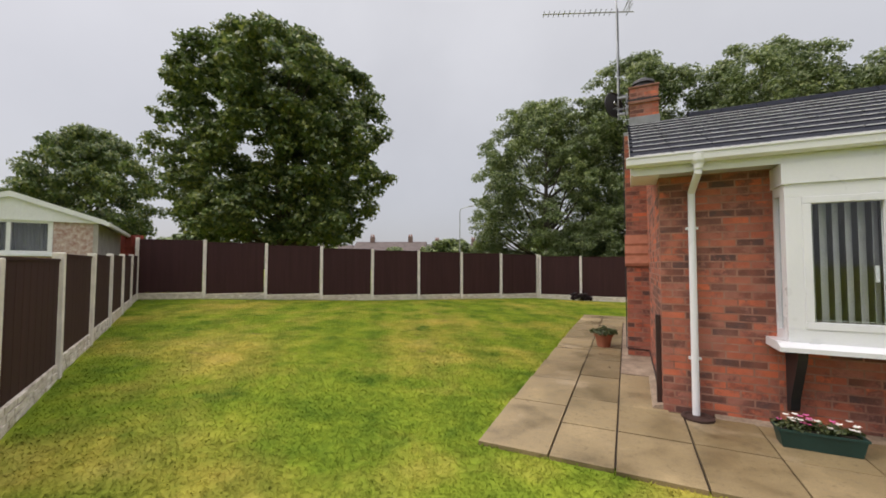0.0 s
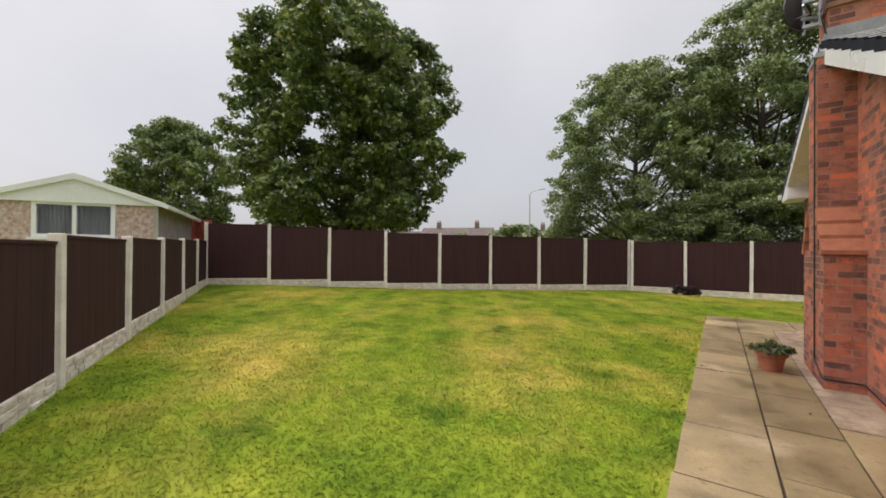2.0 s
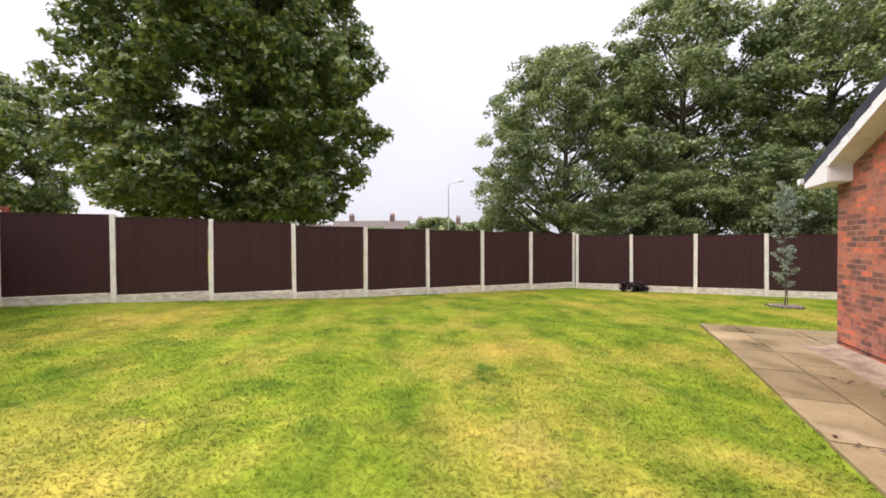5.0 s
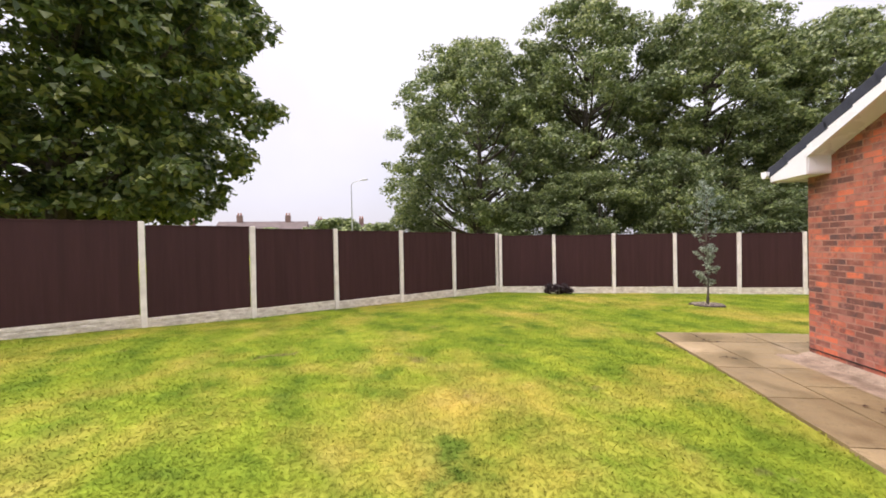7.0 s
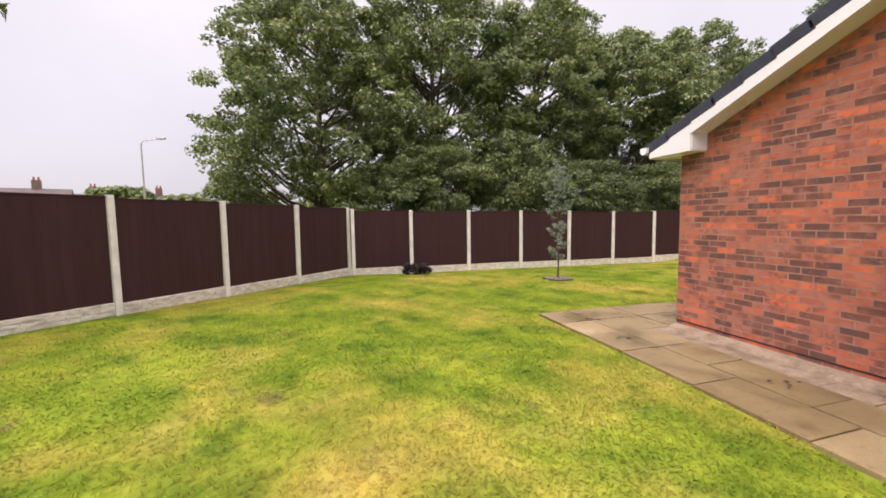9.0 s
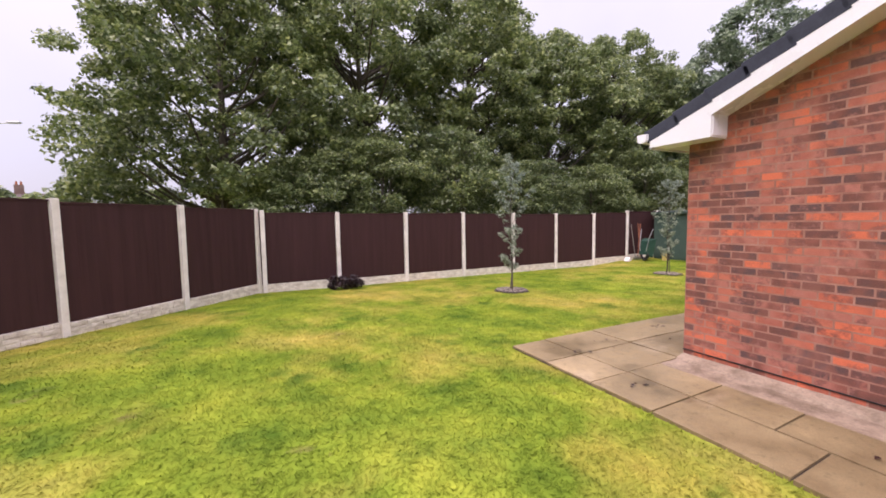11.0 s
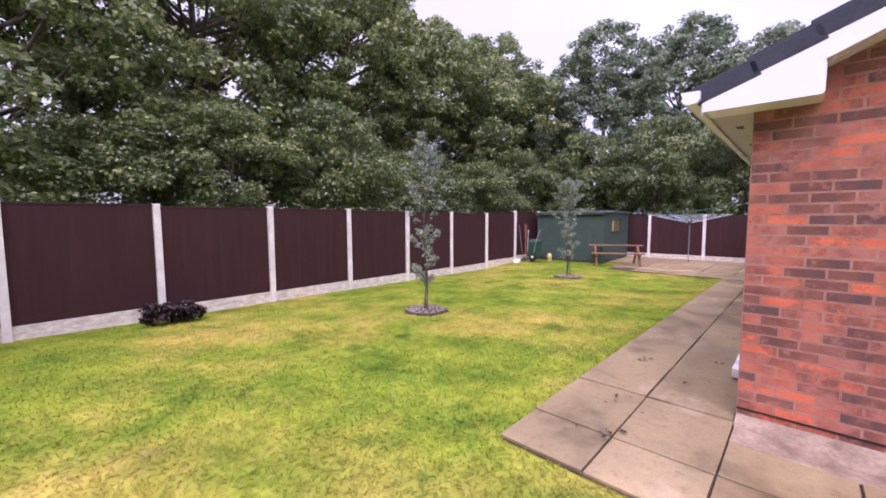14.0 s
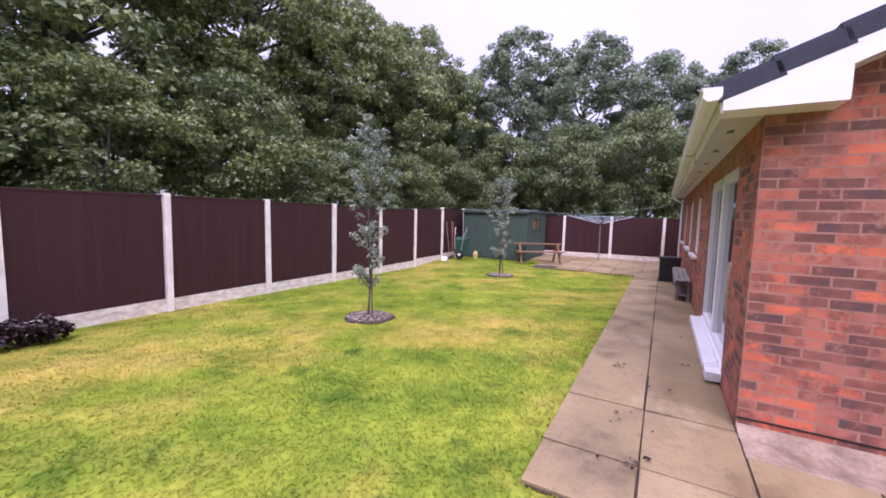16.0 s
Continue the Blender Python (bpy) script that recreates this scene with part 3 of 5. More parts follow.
def brickwork(parent, m, spans, z0, z1, single, label=""):
    """Stretcher-bond courses on a wall whose face is the xz plane of m, outwards at -y. single(x, z) picks the bricks that are objects."""
    rest_v, rest_f = [], []
    rng = random.Random(3)
    course, z = 0, z0
    while z < z1:
        for a, b in spans(z + 0.03):
            x = math.floor(a / 0.225) * 0.225 - (0.1125 if course % 2 else 0)
            while x < b:
                xa, xb = max(x, a), min(x + 0.215, b)
                if xb - xa > 0.03:
                    if single((xa + xb) / 2, z):
                        key = round(xb - xa, 3)
                        if key not in BRICK_MESH:
                            me = bpy.data.meshes.new("brick")
                            me.from_pydata(brick_verts(0, key, 0, 0.065), [], BRICK_FACES)
                            me.materials.append(BRICK)
                            BRICK_MESH[key] = me
                        part("brick", BRICK_MESH[key], None, parent, m=m @ pose(xa, rng.uniform(-0.0004, 0.0004), z + rng.uniform(-0.001, 0.001), 0, rng.uniform(-0.3, 0.3), rng.uniform(-0.06, 0.06)))
                    else:
                        k = len(rest_v)
                        rest_v += [m @ Vector(p) for p in brick_verts(xa, xb, z, z + 0.065, 0.0009 + rng.uniform(-0.0003, 0.0003))]
                        rest_f += [tuple(k + i for i in f) for f in BRICK_FACES]
                x += 0.225
        z += 0.075
        course += 1
    if rest_f:
        ob = part("brickwork", raw_mesh("brickwork", rest_v, rest_f, BRICK, 4), None, parent)
        ob["kind"] = "stuff"


def along(v0, x_axis, y_axis, at):
    m = Matrix.Identity(4)
    for i in range(3):
        m[i][0], m[i][1], m[i][2], m[i][3] = x_axis[i], y_axis[i], (0, 0, 1)[i], at[i]
    return m


W_GABLE = along(0, (0, -1, 0), (1, 0, 0), (0, 0, 0))
W_FRONT = along(0, (1, 0, 0), (0, 1, 0), (0, -DEPTH, 0))
W_BACK = along(0, (-1, 0, 0), (0, -1, 0), (LONG, 0, 0))
BAY0, BAY1 = 0.97, 3.7
DOOR0, DOOR1 = 0.95, 3.45
WINS = ((5.0, 6.2), (7.3, 8.5), (10.0, 11.2))

gable = prism(bmesh.new(), [(0.0, -0.3), (-DEPTH, -0.3), (-DEPTH, roof_z(-DEPTH) - 0.12), (RIDGE_V, roof_z(RIDGE_V) - 0.12), (0.0, roof_z(0) - 0.12)], 0.0, 0.25, "x")
wall_gable = part("gable_wall", gable, MORTAR, bungalow, "red brick gable wall with mottled bricks")
far_gable = prism(bmesh.new(), [(0.0, -0.3), (-DEPTH, -0.3), (-DEPTH, roof_z(-DEPTH) - 0.12), (RIDGE_V, roof_z(RIDGE_V) - 0.12), (0.0, roof_z(0) - 0.12)], LONG - 0.25, LONG, "x")
part("far_gable_wall", far_gable, MORTAR, bungalow)
front = boxes((0.25, BAY0, -DEPTH, -DEPTH + 0.25, -0.2, 2.6), (BAY0, BAY1, -DEPTH, -DEPTH + 0.25, -0.3, 0.70), (BAY0, BAY1, -DEPTH, -DEPTH + 0.25, 2.3, 2.6),
              (BAY1, LONG - 0.25, -DEPTH, -DEPTH + 0.25, -0.2, 2.6))
wall_front = part("front_wall", front, MORTAR, bungalow)
back_specs, cursor = [], 0.25
for a, b, lo, hi in ((DOOR0, DOOR1, 0.1, 2.14),) + tuple((p, q, 0.92, 2.05) for p, q in WINS):
    back_specs += [(cursor, a, -0.25, 0, -0.3, 2.6), (a, b, -0.25, 0, -0.3, lo), (a, b, -0.25, 0, hi, 2.6)]
    cursor = b
back_specs.append((cursor, LONG - 0.25, -0.25, 0, -0.3, 2.6))
wall_back = part("back_wall", boxes(*back_specs), MORTAR, bungalow)
part("room_floor", boxes((0.25, LONG - 0.25, -DEPTH + 0.25, -0.25, 0.0, 0.12)), INSIDE, bungalow)
part("room_ceiling", boxes((0.25, LONG - 0.25, -DEPTH + 0.25, -0.25, 2.4, 2.5)), INSIDE, bungalow)
part("partition", boxes((4.3, 4.4, -DEPTH + 0.25, -0.25, 0.12, 2.4), (0.25, 4.3, -3.2, -3.1, 0.12, 2.4)), INSIDE, bungalow)

# chimney: a wide breast with tiled shoulders, narrowing to the stack
BW, SW, BD = 0.56, 0.24, 0.33
SU0, SU1 = -0.235, 0.21
chimney = part("chimney", boxes((-BD, 0.0, RIDGE_V - BW, RIDGE_V + BW, -0.3, 1.42)), MORTAR, bungalow, "red brick chimney breast and stack")
part("flue", boxes((-BD, 0.0, RIDGE_V - SW, RIDGE_V + SW, 1.42, 3.70)), MORTAR, chimney)
part("stack", boxes((SU0, SU1, RIDGE_V - SW, RIDGE_V + SW, 3.70, 4.52)), MORTAR, chimney)
for sgn in (-1, 1):
    for i in range(3):
        f0, f1 = i / 3, (i + 1) / 3
        va, vb = RIDGE_V + sgn * (BW + 0.03 - (BW - SW) * f0), RIDGE_V + sgn * (BW + 0.01 - (BW - SW) * f1)
        za, zb = 1.42 + 0.50 * f0, 1.42 + 0.50 * f1
        bm = prism(bmesh.new(), [(va, za - 0.01), (va, za + 0.035), (vb, zb + 0.02), (vb, za - 0.01)], -BD - 0.02, 0.02, "x")
        part("shoulder_tile", bm, TERRA, chimney)


def everywhere(x, z):
    return True


NEAR, SIDE, REAR, FAR = ((1, 0, 0), (0, 1, 0)), ((0, -1, 0), (1, 0, 0)), ((-1, 0, 0), (0, -1, 0)), ((0, 1, 0), (-1, 0, 0))
brickwork(chimney, along(0, *NEAR, (-BD, RIDGE_V - BW, 0)), lambda z: [(0.004, BD)], -0.11, 1.40, everywhere)
brickwork(chimney, along(0, *NEAR, (-BD, RIDGE_V - SW, 0)), lambda z: [(0.004, BD)], 1.43, 3.68, everywhere)
brickwork(chimney, along(0, *NEAR, (SU0, RIDGE_V - SW, 0)), lambda z: [(0.004, SU1 - SU0 - 0.004)], 3.75, 4.48, everywhere)
brickwork(chimney, along(0, *SIDE, (-BD, RIDGE_V + BW, 0)), lambda z: [(0.0, 2 * BW)] if z < 1.42 else [(BW - SW, BW + SW)], -0.11, 3.68, lambda x, z: False)
brickwork(chimney, along(0, *SIDE, (SU0, RIDGE_V + SW, 0)), lambda z: [(0.0, 2 * SW)], 3.75, 4.48, lambda x, z: False)
brickwork(chimney, along(0, *REAR, (0, RIDGE_V + BW, 0)), lambda z: [(0, BD)], -0.11, 1.40, lambda x, z: False)
brickwork(chimney, along(0, *REAR, (0, RIDGE_V + SW, 0)), lambda z: [(0, BD)], 1.43, 3.68, lambda x, z: False)
brickwork(chimney, along(0, *REAR, (SU1, RIDGE_V + SW, 0)), lambda z: [(0, SU1 - SU0)], 3.75, 4.48, lambda x, z: False)
brickwork(chimney, along(0, *FAR, (SU1, RIDGE_V - SW, 0)), lambda z: [(0, 2 * SW)], 3.9, 4.48, lambda x, z: False)
part("stack_cap", boxes((SU0 - 0.02, SU1 + 0.02, RIDGE_V - SW - 0.02, RIDGE_V + SW + 0.02, 4.50, 4.53), bevel=0.01), MORTAR, chimney)
part("band_course", boxes((SU0 - 0.02, SU1 + 0.02, RIDGE_V - SW - 0.02, RIDGE_V + SW + 0.02, 4.22, 4.26), bevel=0.006), MORTAR, chimney)
part("chimney_pot", lathe(bmesh.new(), [(0.20, 4.52), (0.19, 4.57), (0.16, 4.60), (0.16, 4.62), (0.19, 4.63), (0.17, 4.68), (0.10, 4.72)], 20, (SU0 + SU1) / 2, RIDGE_V), BLACK, chimney, "dark squat chimney pot")
part("flashing", boxes((SU0 - 0.014, SU1 + 0.014, RIDGE_V - SW - 0.016, RIDGE_V + SW + 0.016, 3.80, 3.99)), LEAD, chimney)
part("shoulder_cap", boxes((-BD - 0.01, SU0, RIDGE_V - SW - 0.01, RIDGE_V + SW + 0.01, 3.68, 3.74)), LEAD, chimney)


def gable_spans(z):
    ends = [(0.004, DEPTH - 0.004)]
    top = (z + 0.05 - (EAVE + SLOPE * 0.34 - 0.22)) / SLOPE
    if top > 0:
        ends = [(top, DEPTH - top)]
    cut = BW if z < 1.42 else SW
    lo, hi = DEPTH / 2 - cut, DEPTH / 2 + cut
    a, b = ends[0]
    return [(a, min(lo, b)), (max(hi, a), b)] if b > a else []


brickwork(wall_gable, W_GABLE, gable_spans, -0.185, 3.9, lambda x, z: x < 2.1 and 0.0 < z < 2.3)
brickwork(wall_front, W_FRONT, lambda z: [(0.004, BAY0)] + ([(BAY0, 4.4)] if z < 0.68 else []), -0.185, 2.36, lambda x, z: x < 2.2)
brickwork(wall_back, W_BACK, lambda z: [(0.004, LONG - WINS[2][1])] + ([(LONG - WINS[2][1], LONG - DOOR1)] if z < 0.92 or z > 2.05 else [(LONG - WINS[2][0], LONG - WINS[1][1]), (LONG - WINS[1][0], LONG - WINS[0][1]), (LONG - WINS[0][0], LONG - DOOR1)]) + [(LONG - DOOR0, LONG - 0.004)],
          -0.185, 2.36, lambda x, z: x > LONG - DOOR0)

# roof: a deck under separate interlocking tiles
OVER = 0.27
deck = bmesh.new()
for sgn in (1, -1):
    f = (lambda v: v) if sgn > 0 else (lambda v: -DEPTH - v)
    prism(deck, [(f(0.30), EAVE - 0.07), (f(RIDGE_V), roof_z(RIDGE_V) - 0.09), (f(RIDGE_V), roof_z(RIDGE_V) - 0.05), (f(0.30), EAVE - 0.03)], -OVER + 0.02, LONG + 0.2, "x")
roof = part("roof", deck, TILE, bungalow, "dark grey interlocking concrete tile roof")
TL, TWD = 0.345, 0.38
ANG = math.degrees(math.atan(SLOPE))
tile_bm = bmesh.new()
box(tile_bm, 0.0, TWD - 0.004, -0.40, 0.0, -0.030, 0.0, bevel=0.009)
tile_me = mesh_of(tile_bm, "roof_tile", TILE)
tile_me.materials.append(TILE_EDGE)
# painted glint goes on the upper front chamfer only
for p in tile_me.polygons:
    if p.normal.y > 0.2 and p.normal.z > 0.2:
        p.material_index = 1
edge_bm = bmesh.new()
box(edge_bm, 0.0, TWD - 0.004, -0.40, 0.0, -0.030, 0.0, bevel=0.009)
box(edge_bm, -0.004, 0.03, -0.385, 0.0, -0.135, -0.02, bevel=0.006)
edge_me = mesh_of(edge_bm, "verge_tile", VERGE)
rest_v, rest_f = [], []
for sgn in (1, -1):
    base = Matrix.Identity(4) if sgn > 0 else Matrix.Translation((0, -DEPTH, 0)) @ Matrix.Diagonal((1, -1, 1, 1))
    for row in range(10):
        v = 0.355 - row * TL * math.cos(radians(ANG))
        z = EAVE + SLOPE * (0.34 - v) + 0.02
        for col in range(33):
            u = -OVER + col * TWD
            m = base @ pose(u, v, z, -ANG + 3.4, 0, 0)
            if sgn < 0:
                m = pose(u + TWD, -DEPTH - v, z, -ANG + 3.4, 0, 180)
                if col == 0:
                    m = pose(u, -DEPTH - v, z, -ANG + 3.4, 0, 180) @ Matrix.Translation((-TWD, 0, 0))
            if col == 0 and sgn > 0:
                part("verge_tile", edge_me, None, roof, m=m)
            elif col < 13 and (sgn < 0 or col < 3):
                part("roof_tile", tile_me, None, roof, m=m)
            else:
                k = len(rest_v)
                rest_v += [m @ Vector(p) for p in ((0, -0.40, 0), (TWD - 0.004, -0.40, 0), (TWD - 0.004, -0.010, 0), (0, -0.010, 0), (0, 0, -0.010), (TWD - 0.004, 0, -0.010), (0, 0, -0.030), (TWD - 0.004, 0, -0.030))]
                rest_f += [(k, k + 1, k + 2, k + 3), (k + 3, k + 2, k + 5, k + 4), (k + 4, k + 5, k + 7, k + 6)]
        if sgn < 0:
            part("verge_cap", boxes((-OVER - 0.002, -OVER + 0.03, -DEPTH - v, -DEPTH - v + 0.36, -0.09, 0.0)), TILE, roof,
                 m=Matrix.Translation((0, -DEPTH - v, z)) @ Matrix.Rotation(radians(ANG - 3.4), 4, "X") @ Matrix.Translation((0, DEPTH + v, 0)))
tiling = raw_mesh("tiling", rest_v, rest_f, TILE, 4)
tiling.materials.append(TILE_EDGE)
tiling.polygons.foreach_set("material_index", np.tile([0, 1, 0], len(rest_f) // 3).astype(np.int32))
ob = part("tiling", tiling, None, roof)
ob["kind"] = "stuff"
ridge_top = roof_z(RIDGE_V) + 0.0
for k in range(27):
    if -OVER + k * 0.46 > 0.2:
        bm = bmesh.new()
        prism(bm, [(RIDGE_V - 0.16, ridge_top - 0.06), (RIDGE_V - 0.07, ridge_top + 0.035), (RIDGE_V, ridge_top + 0.055), (RIDGE_V + 0.07, ridge_top + 0.035), (RIDGE_V + 0.16, ridge_top - 0.06)], -OVER + k * 0.46, -OVER + k * 0.46 + 0.452, "x")
        part("ridge_tile", bm, TILE, roof)

for sgn in (1, -1):
    f = (lambda v: v) if sgn > 0 else (lambda v: -DEPTH - v)
    u0, u1 = -OVER, LONG + 0.2
    lo, hi = sorted((f(0.27), f(0.29)))
    part("fascia", boxes((u0 + 0.02, u1, lo, hi, 2.345, 2.52)), UPVC, bungalow, "white plastic fascia board")
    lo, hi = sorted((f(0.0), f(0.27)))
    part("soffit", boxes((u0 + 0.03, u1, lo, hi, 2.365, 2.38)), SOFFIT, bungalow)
    prof = [(0.29, 2.51), (0.29, 2.45), (0.31, 2.425), (0.37, 2.42), (0.40, 2.44), (0.405, 2.515), (0.415, 2.52), (0.415, 2.505), (0.397, 2.50), (0.39, 2.45), (0.37, 2.435), (0.31, 2.44), (0.30, 2.46), (0.30, 2.51)]
    gut = bmesh.new()
    prism(gut, [(f(a), z) for a, z in prof], u0 - 0.03, u1, "x")
    prism(gut, [(f(a), z) for a, z in prof[:6]], u0 - 0.045, u0 - 0.028, "x")
    part("gutter", gut, UPVC, bungalow, "white plastic gutter")
    barge = bmesh.new()
    prism(barge, [(f(0.28), 2.36), (f(-0.36), 2.36), (f(-0.36), roof_z(-0.36) - 0.27), (f(RIDGE_V), roof_z(RIDGE_V) - 0.27), (f(RIDGE_V), roof_z(RIDGE_V) - 0.08), (f(0.28), EAVE - 0.06)], -OVER + 0.0, -OVER + 0.02, "x")
    part("bargeboard", barge, UPVC, bungalow, "white plastic bargeboard with a boxed end")
    under = bmesh.new()
    lo, hi = sorted((f(-0.36), f(0.27)))
    box(under, -OVER + 0.02, 0.0, lo, hi, 2.362, 2.38)
    prism(under, [(f(-0.36), roof_z(-0.36) - 0.262), (f(RIDGE_V), roof_z(RIDGE_V) - 0.262), (f(RIDGE_V), roof_z(RIDGE_V) - 0.24), (f(-0.36), roof_z(-0.36) - 0.24)], -OVER + 0.02, 0.0, "x")
    box(under, -OVER + 0.02, 0.0, f(-0.36) - 0.008, f(-0.36) + 0.008, 2.38, 2.62)
    part("verge_soffit", under, UPVC, bungalow)
vents = boxes(*[(0.5 + 1.1 * k, 0.62 + 1.1 * k, 0.11, 0.16, 2.361, 2.366) for k in range(10)])
part("soffit_vents", vents, BLACK, bungalow)

# front downpipe with its swan neck, clips and gully
pipe = bmesh.new()
lathe(pipe, [(0.040, 2.355), (0.046, 2.40), (0.066, 2.43), (0.070, 2.50)], 14, 0.315, -DEPTH - 0.35)
tube(pipe, [(0.315, -DEPTH - 0.345, 2.42), (0.315, -DEPTH - 0.345, 2.32), (0.30, -DEPTH - 0.20, 2.24), (0.29, -DEPTH - 0.07, 2.17), (0.29, -DEPTH - 0.055, 2.0), (0.285, -DEPTH - 0.07, -0.16)], 0.034, 14)
downpipe = part("downpipe", pipe, UPVC, bungalow, "white plastic downpipe", smooth=False)
for z in (0.46, 1.79):
    part("clip", boxes((0.235, 0.345, -DEPTH - 0.062, -DEPTH - 0.02, z, z + 0.025)), UPVC, downpipe)
gully = lathe(bmesh.new(), [(0.14, -0.16), (0.145, -0.080), (0.115, -0.074), (0.10, -0.088)], 20, 0.29, -DEPTH - 0.13)
part("gully", gully, BROWNPOST, bungalow, "dark drain gully")
pipe2 = tube(bmesh.new(), [(LONG - 0.15, 0.33, 2.44), (LONG - 0.15, 0.33, 2.35), (LONG - 0.15, 0.06, 2.15), (LONG - 0.15, 0.06, -0.1)], 0.034, 12)
part("downpipe", pipe2, UPVC, bungalow)


def pane_set(parent, u0, u1, z0, z1, v, out, lights, depth=0.07, t=0.055, s=0.05):
    """A white casement window in the plane v: outer frame, sashes and panes. out is +1 or -1 along v."""
    y0, y1 = sorted((v, v - out * depth))
    fr = boxes((u0, u1, y0, y1, z0, z0 + t), (u0, u1, y0, y1, z1 - t, z1), (u0, u0 + t, y0, y1, z0 + t, z1 - t), (u1 - t, u1, y0, y1, z0 + t, z1 - t), bevel=0.004)
    w = (u1 - u0 - 2 * t) / lights
    for k in range(1, lights):
        box(fr, u0 + t + k * w - 0.03, u0 + t + k * w + 0.03, y0, y1, z0 + t, z1 - t, bevel=0.004)
    frame_ob = part("window_frame", fr, UPVC, parent)
    for k in range(lights):
        a, b = u0 + t + k * w + 0.03 * (k > 0), u0 + t + (k + 1) * w - 0.03 * (k < lights - 1)
        ya, yb = y0 - 0.008 * (out < 0), y1 + 0.008 * (out > 0)
        part("sash", boxes((a, b, ya, yb, z0 + t, z0 + t + s), (a, b, ya, yb, z1 - t - s, z1 - t), (a, a + s, ya, yb, z0 + t + s, z1 - t - s), (b - s, b, ya, yb, z0 + t + s, z1 - t - s), bevel=0.006), UPVC, parent)
        p = part("pane", boxes((a + s, b - s, (y0 + y1) / 2 - 0.004, (y0 + y1) / 2 + 0.004, z0 + t + s, z1 - t - s)), GLASS, parent)
        p.visible_shadow = False
    return frame_ob


# front bay
BV = -DEPTH - 0.30
Z0, Z1 = 0.74, 2.15
bay = part("bay_window", boxes((BAY0 - 0.02, BAY1 + 0.02, BV - 0.02, -DEPTH, Z1, 2.345), bevel=0.004), UPVC, bungalow, "white plastic box bay window with grey vertical blinds")
pane_set(bay, BAY0, BAY1, Z0, Z1, BV, -1, 4, 0.07, 0.12, 0.062)
part("side_frame", boxes((BAY0 - 0.002, BAY0 + 0.06, BV + 0.07, BV + 0.12, Z0, Z1), (BAY0 - 0.002, BAY0 + 0.06, -DEPTH - 0.05, -DEPTH + 0.03, Z0, Z1), (BAY0 - 0.002, BAY0 + 0.06, BV + 0.12, -DEPTH - 0.05, Z0, Z0 + 0.09), (BAY0 - 0.002, BAY0 + 0.06, BV + 0.12, -DEPTH - 0.05, Z1 - 0.09, Z1), bevel=0.004), UPVC, bay)
sp = part("side_pane", boxes((BAY0 + 0.025, BAY0 + 0.033, BV + 0.12, -DEPTH - 0.05, Z0 + 0.09, Z1 - 0.09)), GLASS, bay)
sp.visible_shadow = False
part("bay_end", boxes((BAY1 - 0.04, BAY1, BV + 0.07, -DEPTH + 0.03, Z0, Z1)), UPVC, bay)
part("sill", prism(bmesh.new(), [(BV - 0.10, 0.665), (-DEPTH + 0.01, 0.665), (-DEPTH + 0.01, 0.74), (BV - 0.02, 0.74), (BV - 0.10, 0.705)], BAY0 - 0.09, BAY1 + 0.09, "x"), UPVC, bay)
for k in range(28):
    bm = boxes((-0.044, 0.044, -0.001, 0.001, 0.83, 2.04))
    part("blind_slat", bm, BLIND, bay, m=pose(BAY0 + 0.14 + 0.086 * k, BV + 0.17, 0, 0, 0, 42 + 4 * math.sin(k * 2.3)))
part("blind_rail", boxes((BAY0 + 0.1, BAY1 - 0.1, BV + 0.14, BV + 0.2, 2.04, 2.08)), UPVC, bay)
part("bead_chain", tube(bmesh.new(), [(BAY0 + 0.16, BV + 0.15, 0.93), (BAY1 - 0.2, BV + 0.15, 0.93)], 0.003, 5), UPVC, bay)
part("window_handle", boxes((1.585, 1.605, BV + 0.075, BV + 0.10, 1.28, 1.42), bevel=0.005), UPVC, bay)
for u in (1.06, 3.5):
    bm = bmesh.new()
    prism(bm, [(-DEPTH, 0.665), (BV - 0.02, 0.665), (BV + 0.0, 0.58), (-DEPTH - 0.11, 0.20), (-DEPTH - 0.08, 0.08), (-DEPTH, 0.05)], u - 0.035, u + 0.035, "x")
    part("bracket", bm, BLACK, bay, "black timber bracket")

# patio door and back windows
door = part("patio_door", boxes((DOOR0 - 0.05, DOOR1 + 0.05, -0.02, 0.13, 0.03, 0.12), bevel=0.008), UPVC, bungalow, "white plastic sliding patio door with a deep white sill")
pane_set(door, DOOR0, DOOR1, 0.12, 2.14, -0.03, 1, 2, 0.09)
part("track", boxes((DOOR0, DOOR1, -0.03, 0.0, 0.12, 0.15)), UPVC, door)
for a, b in WINS:
    win = part("window", boxes((a - 0.06, b + 0.06, -0.03, 0.09, 0.87, 0.92), bevel=0.006), UPVC, bungalow, "white plastic window with a projecting sill")
    pane_set(win, a, b, 0.92, 2.05, -0.04, 1, 2)

part("damp_course", boxes((-0.0115, 0.0, -2.27, 0.0, 0.105, 0.115)), BLACK, wall_gable)

# brown timber gate stop by the front corner
tagged(part("gate_post", boxes((-0.05, -0.002, -DEPTH + 0.08, -DEPTH + 0.17, -0.13, 0.88), bevel=0.006), BROWNPOST, None, m=HOUSE), "short dark brown timber stop fixed to the brick gable", "post")
hose = tube(bmesh.new(), [(-BD - 0.016, RIDGE_V - SW + 0.04, 3.7 - 0.35 * i) for i in range(11)] + [(-BD - 0.016, RIDGE_V - BW + 0.02, 0.08), (-BD + 0.02, RIDGE_V - BW - 0.016, 0.07), (-0.02, RIDGE_V - BW - 0.016, 0.06), (-0.016, RIDGE_V - BW - 0.8, 0.03), (-0.016, -DEPTH + 0.25, 0.0)], 0.008, 6)
